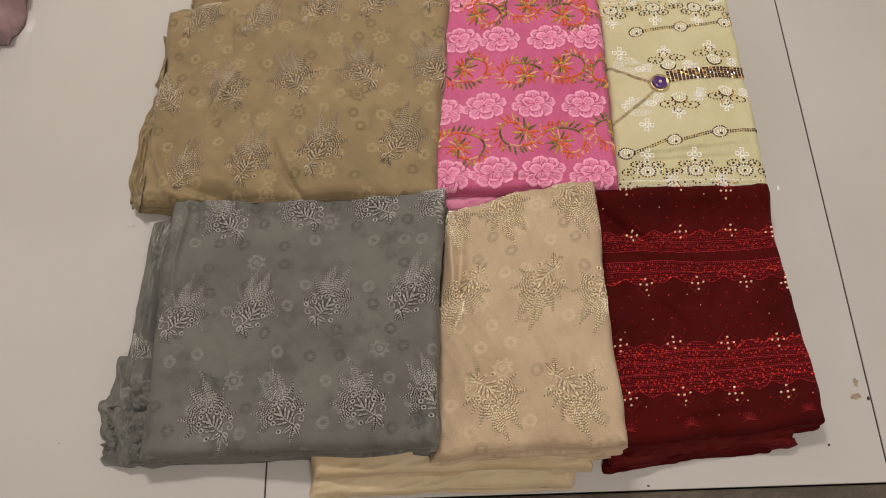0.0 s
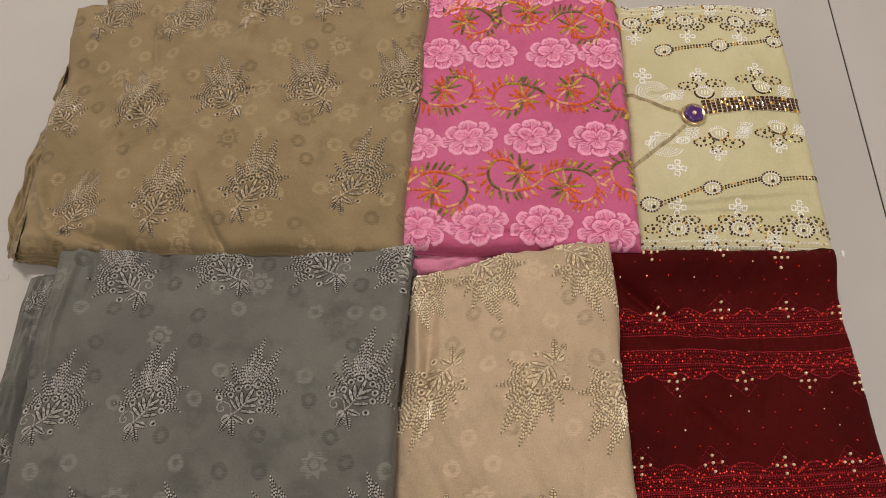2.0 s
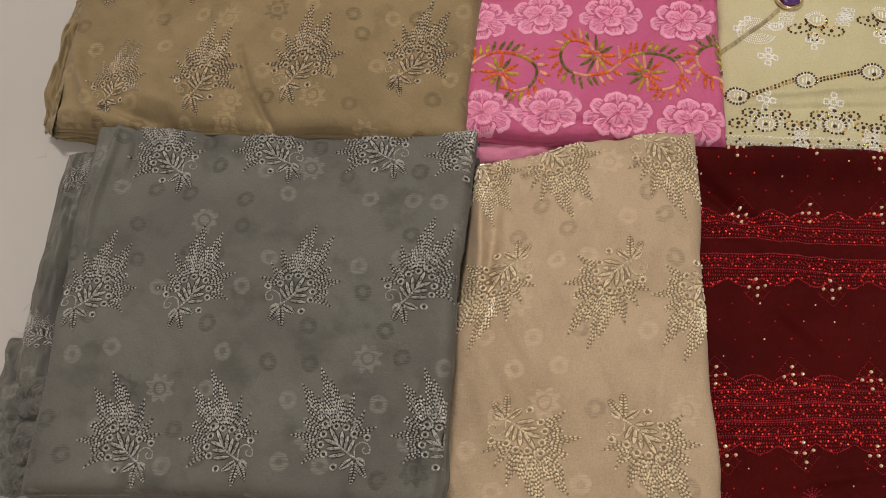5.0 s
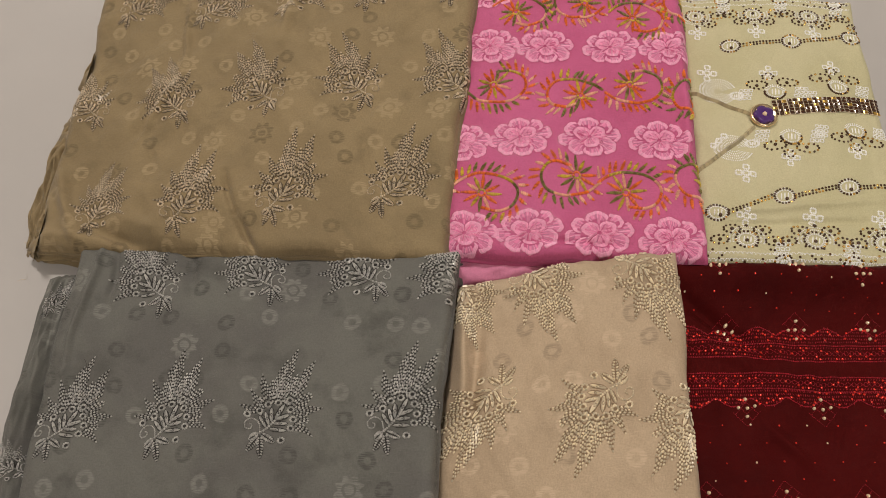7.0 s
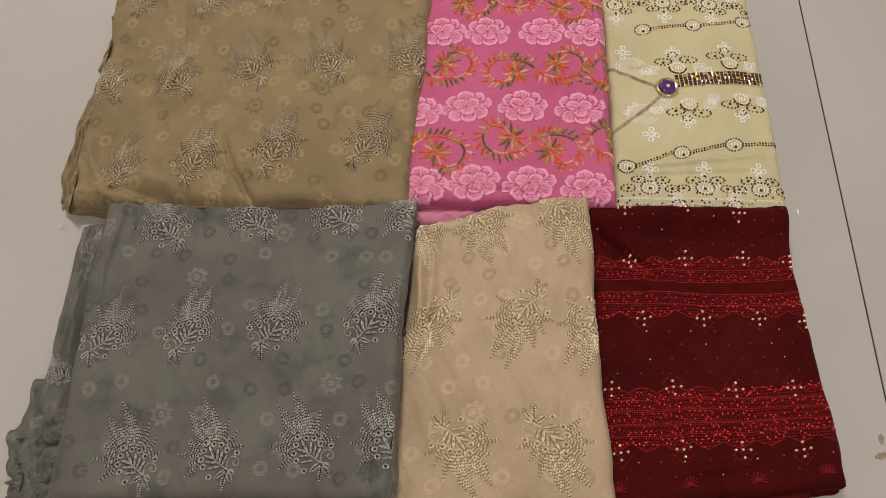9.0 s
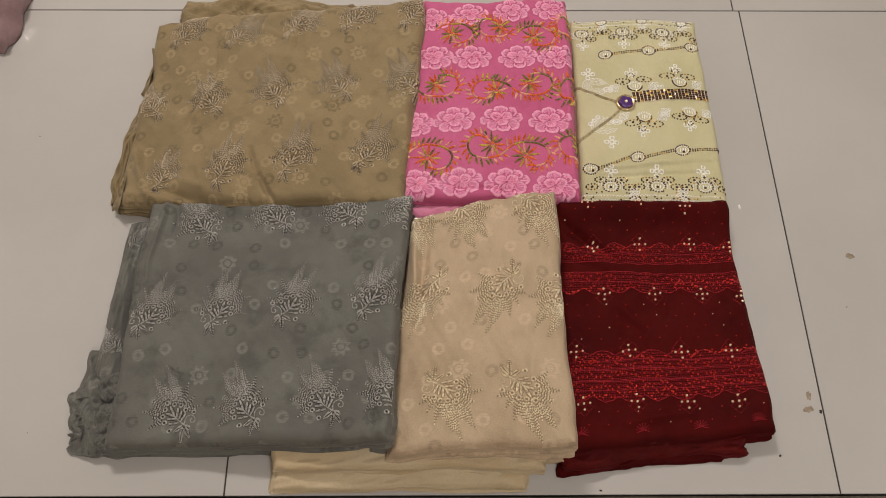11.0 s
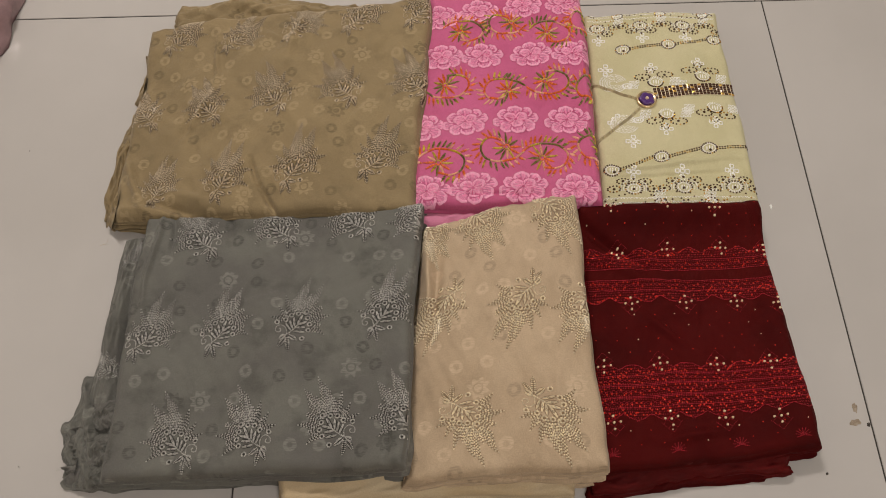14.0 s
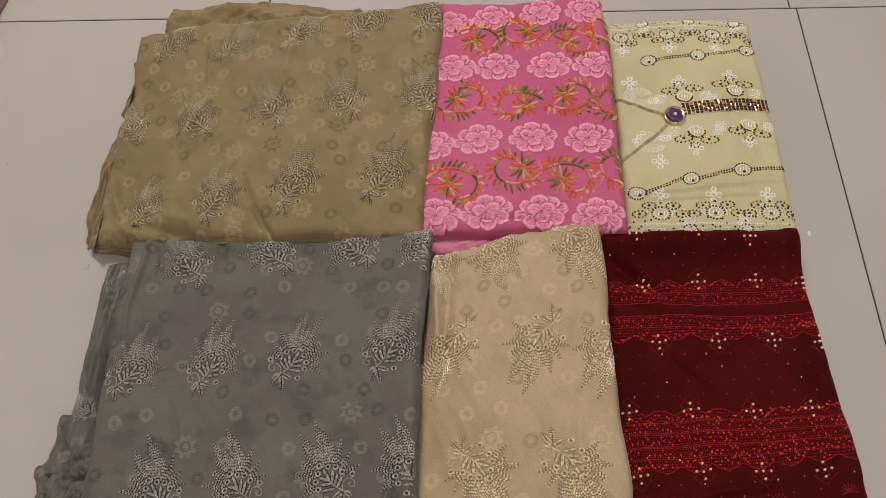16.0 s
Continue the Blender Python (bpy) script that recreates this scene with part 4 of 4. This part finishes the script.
for i in range(22):
    for j in range(5):
        x = -.058 + i * .0056
        p = drape(CREAM, .70, .545, [(x, (j - 2) * .0040 + x * .102)], [.0009])[0] - CB
        part("rhinestone", crng.choice(gem_meshes), back, m=Matrix.Translation(p) @ Euler((crng.uniform(-.09, .09), crng.uniform(-.09, .09) + max(0, (i - 19) * .3), .1)).to_matrix().to_4x4())

# purple flower button in a gold rim
spot = drape(CREAM, .355, .497, [(0, 0)], [.001])[0] - CB
ring, faces = [], []
prof = [(.0142, 0), (.0148, .0018), (.0142, .0034), (.0128, .0040), (.0118, .0030), (.0, .0026)]
for r, z in prof:
    for i in range(40):
        a = 2 * math.pi * i / 40
        ring.append((r * math.cos(a), r * math.sin(a), z))
for k in range(len(prof) - 1):
    for i in range(40):
        j = (i + 1) % 40
        faces.append((40 * k + i, 40 * k + j, 40 * k + 40 + j, 40 * k + 40 + i))
button = part("button", mesh_of("button", ring, faces, [M["gold"]]), CT, "round button with gold rim", Matrix.Translation(spot))
petal_v, petal_f = [], []
for k, (s, z) in enumerate(((1, .0030), (.97, .0046), (.75, .0056), (.25, .0048))):
    for i in range(48):
        a = 2 * math.pi * i / 48
        r = .0086 * s * (1 + (.34 * abs(math.sin(2.5 * a)) ** .6 if k < 3 else 0))
        petal_v.append((r * math.cos(a), r * math.sin(a), z - (.0006 * abs(math.cos(2.5 * a)) if k == 2 else 0)))
for k in range(3):
    for i in range(48):
        j = (i + 1) % 48
        petal_f.append((48 * k + i, 48 * k + j, 48 * k + 48 + j, 48 * k + 48 + i))
petal_f.append(tuple(range(144, 192)))
part("enamel_flower", mesh_of("enamel_flower", petal_v, petal_f, [M["purple"]]), button, "purple enamel flower")
dp, dh, df = dome_points([(0, 0)], .0026, 10, .5)
part("button_stone", mesh_of("button_stone", [(x, y, z + .0048) for (x, y), z in zip(dp, dh)], df, [M["pearl"]]), button, "small clear stone")
for (u0, v0), (u1, v1) in (((.30, .508), (-.02, .595)), ((.31, .465), (-.02, .30))):
    bend = .02
    pts = [((u0 + (u1 - u0) * f - u0) * .207, (v0 + (v1 - v0) * f + bend * math.sin(math.pi * f) * (1 if v1 > .5 else -1) * .3 - v0) * .352) for f in np.linspace(0, 1, 40)]
    segs = chain(pts, .0018, .0050, .0036, gap=-1.6)
    stitched("neck_cord", CREAM, CB, u0, v0, segs, [M["cord"]], CT, "pale gold neckline cord")

# ---- maroon cloth: bands, pearl crosses, sequins ----
MAR, MB, MT = SHAPES["maroon"], SHAPES["maroon"]["base"], FOLDS["maroon"]
mrng = random.Random(9)
for u, v in ((.164, .981), (.464, .988), (.723, .960), (.206, .809), (.465, .813), (.752, .813), (.977, .788), (.239, .595), (.509, .590), (.763, .577), (.978, .558),
             (.061, .360), (.330, .353), (.596, .339), (.853, .328), (.083, .157), (.349, .156), (.593, .144), (.836, .121)):
    d = .0078
    xy = [(mrng.uniform(-.0008, .0008) + x * d, mrng.uniform(-.0008, .0008) + y * d) for x, y in ((0, 0), (1, .05), (-1, 0), (.05, 1), (0, -1.05))]
    studs("pearl_cross", MAR, MB, u, v, xy, [.0017, .0016, .0016, .0017, .0016], [M["pearl"]], MT, "cross of five gold pearls", None, .8, 9)
    net = []
    for k in (-1, 0, 1):
        net += chain([(-.013 + .0055 * (k + 1), .0055 * (k + 1) - .004), (.0075 * 0 + .0055 * (k + 1), -.017 + .0055 * (k + 1))], .0018, .0008, .0006, gap=.3)
        net += chain([(.013 - .0055 * (k + 1), .0055 * (k + 1) - .004), (-.0055 * (k + 1), -.017 + .0055 * (k + 1))], .0018, .0008, .0006, gap=.3)
    flipped = v < .25 or .55 < v < .65
    stitched("thread_lattice", MAR, MB, u, v, net if flipped else [(x0, -y0, x1, -y1, w, h, c) for x0, y0, x1, y1, w, h, c in net], [M["red_thread"]], MT, "fine red thread lattice")


def band(v0, v1, kind):
    """One band of red embroidery between two heights."""
    segs, dots = [], []
    w, y0, y1 = .256, v0 * .336, v1 * .336
    h = y1 - y0
    fall = -.025 if v0 > .5 else -.032
    wave = lambda x: .0012 * math.sin(x * 21 + v0 * 20) + fall * (x - .1)
    xs = np.arange(-.01, w + .01, .0021)
    if kind == "stripe":
        for y in (y0, y1):
            segs += [(x, y + wave(x), x + .0021, y + wave(x + .002), .0015, .0007, 0) for x in xs]
        for n, x in enumerate(np.arange(-.01, w + .01, .0058)):
            yy = y0 + h * .5 + wave(x)
            segs += chain(oval(x, yy, .0021, h * .15, 7), .0016, .0008, .0007, closed=True)
            segs.append((x + .0024, yy + h * .04, x + .0044, yy - h * .06, .0010, .0006, 0))
            if n % 2 or mrng.random() < .4:
                dots.append((x + .0034, yy + h * mrng.choice((-.02, .16, -.18))))
            for q in (.17, .83):
                for m in (0, .0029):
                    segs.append((x + m, y0 + h * (q - .06) + wave(x), x + m + .0014, y0 + h * (q + .06) + wave(x), .0010, .0006, 0))
                if mrng.random() < .35:
                    dots.append((x + .001, y0 + h * q + wave(x)))
    else:
        s = 1 if kind == "up" else -1
        a = y0 if s > 0 else y1
        for x in np.arange(-.01, w + .01, .0022):
            top = h * (.45 + .55 * abs(math.sin(x * math.pi / .034)))
            k = 0.0
            while k < top:
                segs.append((x + mrng.uniform(-.0005, .0005), a + s * k + wave(x), x + mrng.uniform(-.001, .001), a + s * (k + .0022) + wave(x), .0008, .0006, 0))
                k += .0034
            segs.append((x, a + s * top + wave(x), x + .0022, a + s * h * (.45 + .55 * abs(math.sin((x + .0022) * math.pi / .034))) + wave(x), .0011, .0007, 0))
            if mrng.random() < .6:
                dots.append((x, a + s * mrng.uniform(0, top)))
    stitched("embroidered_band", MAR, MB, 0, 0, segs, [M["red_thread"]], MT, "dark red embroidered band")
    studs("sequin_trim", MAR, MB, 0, 0, dots, .00130, [M["red_sequin"]], MT, "tiny shining red sequins", None, .35, 6)


for v0, v1, kind in ((.782, .824, "up"), (.732, .778, "stripe"), (.644, .686, "stripe"), (.597, .641, "down"),
                     (.318, .355, "up"), (.282, .315, "stripe"), (.240, .279, "stripe"), (.202, .237, "stripe"), (.158, .199, "down")):
    band(v0, v1, kind)
loose = []
for n, row in enumerate((.995, .955, .915, .875, .545, .498, .450, .402, .115, .070)):
    for i in range(10):
        x = .012 + (i + .5 * (n % 2)) * .0265 + mrng.uniform(-.0015, .0015)
        if x < .262:
            loose.append((x, row * .336 - .028 * (x - .13) + mrng.uniform(-.001, .001)))
studs("sequin_scatter", MAR, MB, 0, 0, loose, [mrng.choice((.0008, .0009, .0011)) for _ in loose], [M["red_sequin"], M["pearl"]], MT, "scattered tiny sequins", [1 if mrng.random() < .15 else 0 for _ in loose], .5, 6)
for u in (.06, .36, .64, .92):
    segs = []
    for k in range(9):
        a = math.pi * (-.1 + 1.2 * k / 8)
        segs += chain([(0, 0), (.010 * math.cos(a), .009 * math.sin(a))], .002, .0013, .0007)
    stitched("red_sprig", MAR, MB, u, .045, segs, [M["red_thread"]], MT, "small red thread sprig")

# ---- small things on the floor ----
def blob(name, x, y, rx, ry, high, mat, label, category, seed, turn=0.0):
    rng = random.Random(seed)
    n = 14
    v, f = [], []
    for lev, (m, z) in enumerate(((1, .0002), (.8, high), (.3, high * 1.2))):
        for i in range(n):
            a = 2 * math.pi * i / n
            k = m * (1 + .25 * math.sin(2 * a + seed) + .2 * math.sin(5 * a + seed * 3) * (1 if lev < 2 else 0))
            px, py = rx * k * math.cos(a), ry * k * math.sin(a)
            c, s = math.cos(turn), math.sin(turn)
            v.append((px * c - py * s, px * s + py * c, z))
    for lev in (0, 1):
        for i in range(n):
            j = (i + 1) % n
            f.append((lev * n + i, lev * n + j, lev * n + n + j, lev * n + n + i))
    f.append(tuple(range(2 * n, 3 * n)))
    ob = solid(name, v, f, mat, label, category, smooth=True)
    ob.location = (x, y, 0)
    return ob


blob("glue_stain", .530, .219, .0062, .0050, .0005, M["stain"], "dried tan glue mark on the white tile", "stain", 1)
blob("glue_stain", .534, .238, .0028, .0075, .0004, M["stain"], "thin dried tan glue streak on the tile", "stain", 2, -.2)
blob("glue_stain", .638, .449, .0068, .0042, .0005, M["stain"], "dried tan glue mark on the white tile", "stain", 4, .4)
blob("grit", .546, .216, .0024, .0022, .0015, M["speck"], "dark grain of grit on the tile", "grit", 5)
blob("grit", .480, .157, .0017, .0015, .0012, M["speck"], "dark grain of grit on the tile", "grit", 6)
blob("grit", .615, .368, .0012, .0008, .0007, M["speck"], "dark grain of grit on the tile", "grit", 7)
blob("grit", .238, .113, .0016, .0013, .001, M["speck"], "dark grain of grit by the threshold", "grit", 8)
blob("grit", -.603, .66, .0009, .0008, .0007, M["speck"], "dark grain of grit on the tile", "grit", 9)
blob("grit", -.52, .19, .0008, .0007, .0006, M["speck"], "dark grain of grit on the tile", "grit", 10)
blob("lint", .487, .532, .0022, .0034, .0012, M["lint"], "bright white fleck of lint on the tile", "lint", 11)


def loose_thread(x, y, z, long, ang, seed, mat):
    rng = random.Random(seed)
    data = bpy.data.curves.new("loose_thread", "CURVE")
    data.dimensions, data.bevel_depth, data.bevel_resolution = "3D", .00016, 1
    sp = data.splines.new("POLY")
    n = 14
    sp.points.add(n - 1)
    px, py, a = 0.0, 0.0, ang
    for i in range(n):
        f = i / (n - 1)
        sp.points[i].co = (px, py, max(.0006 - z + z * 0, -z + .0006) * min(1, 3 * f), 1)
        a += rng.uniform(-.55, .55)
        px, py = px + long / n * math.cos(a), py + long / n * math.sin(a)
    data.materials.append(mat)
    ob = tagged(new("loose_thread", data), "fine frayed thread at the edge of the fabric", "thread")
    ob.location = (x, y, z)
    return ob


trng = random.Random(3)
for k in range(16):
    y = .50 + .34 * k / 15
    loose_thread(-.455 + .03 * (y - .5) / .34 + trng.uniform(-.004, .012), y, .012, trng.uniform(.008, .024), math.pi + trng.uniform(-.9, .9), k, M["taupe_thread"])
for k in range(16):
    y = .19 + .29 * k / 15
    loose_thread(-.452 + .035 * (y - .19) / .29 + trng.uniform(-.006, .004), y, .010, trng.uniform(.008, .026), math.pi + trng.uniform(-.9, .9), 40 + k, M["silver"])


dark = drape(SHAPES["grey"], .10, .66, [(0, 0)], [.001])[0]
hair = loose_thread(*dark, .035, -1.2, 77, M["hole"])
for pt in hair.data.splines[0].points:
    pt.co.z = .0006


def plastic_bag():
    """A crumpled, filled plastic bag lying on the tiles."""
    rng = np.random.RandomState(4)
    n, m = 60, 30
    v, f = [], []
    for j in range(m + 1):
        el = math.pi / 2 * j / m
        for i in range(n):
            a = 2 * math.pi * i / n
            k = 1 + .05 * math.sin(3 * a + 1) + .035 * math.sin(11 * a + 4 * el) + .03 * math.sin(17 * a - 9 * el) + .02 * math.sin(29 * a + 13 * el)
            r = math.cos(el) ** .7 * k
            z = .085 * math.sin(el) * (1 + .08 * math.sin(7 * a + 3 * el) + .06 * math.sin(19 * a)) + .001
            ca, sa = math.cos(a), math.sin(a)
            v.append((.135 * r * math.copysign(abs(ca) ** .6, ca), .185 * r * math.copysign(abs(sa) ** .6, sa), z))
    for j in range(m):
        for i in range(n):
            k = (i + 1) % n
            f.append((j * n + i, j * n + k, (j + 1) * n + k, (j + 1) * n + i))
    f.append(tuple(range(n - 1, -1, -1)))
    ob = solid("plastic_bag", v, f, M["bag"], "crumpled pinkish plastic bag on the tiles", "bag", smooth=True)
    ob.location = (-.812, .955, 0)
    return ob


plastic_bag()

# ---- floor tiles ----
for row, (y0, y1, shift) in enumerate([(.108, .919, 0), (.921, 1.72, -.010), (1.722, 2.52, 0), (2.522, 3.198, -.010)]):
    for x0 in (-2.65, -1.85, -1.05, -.25, .55, 1.35, 2.15):
        a, b = max(x0 + .001 + shift, -2.398), min(x0 + .799 + shift, 2.598)
        d, fc = box_data(-(b - a) / 2, (b - a) / 2, -(y1 - y0) / 2, (y1 - y0) / 2, -.006, 0, .0008)
        part("tile", mesh_of("tile", d, fc, [M["tile"]], smooth=False), floor_bed, m=Matrix.Translation(((a + b) / 2, (y0 + y1) / 2, 0)))
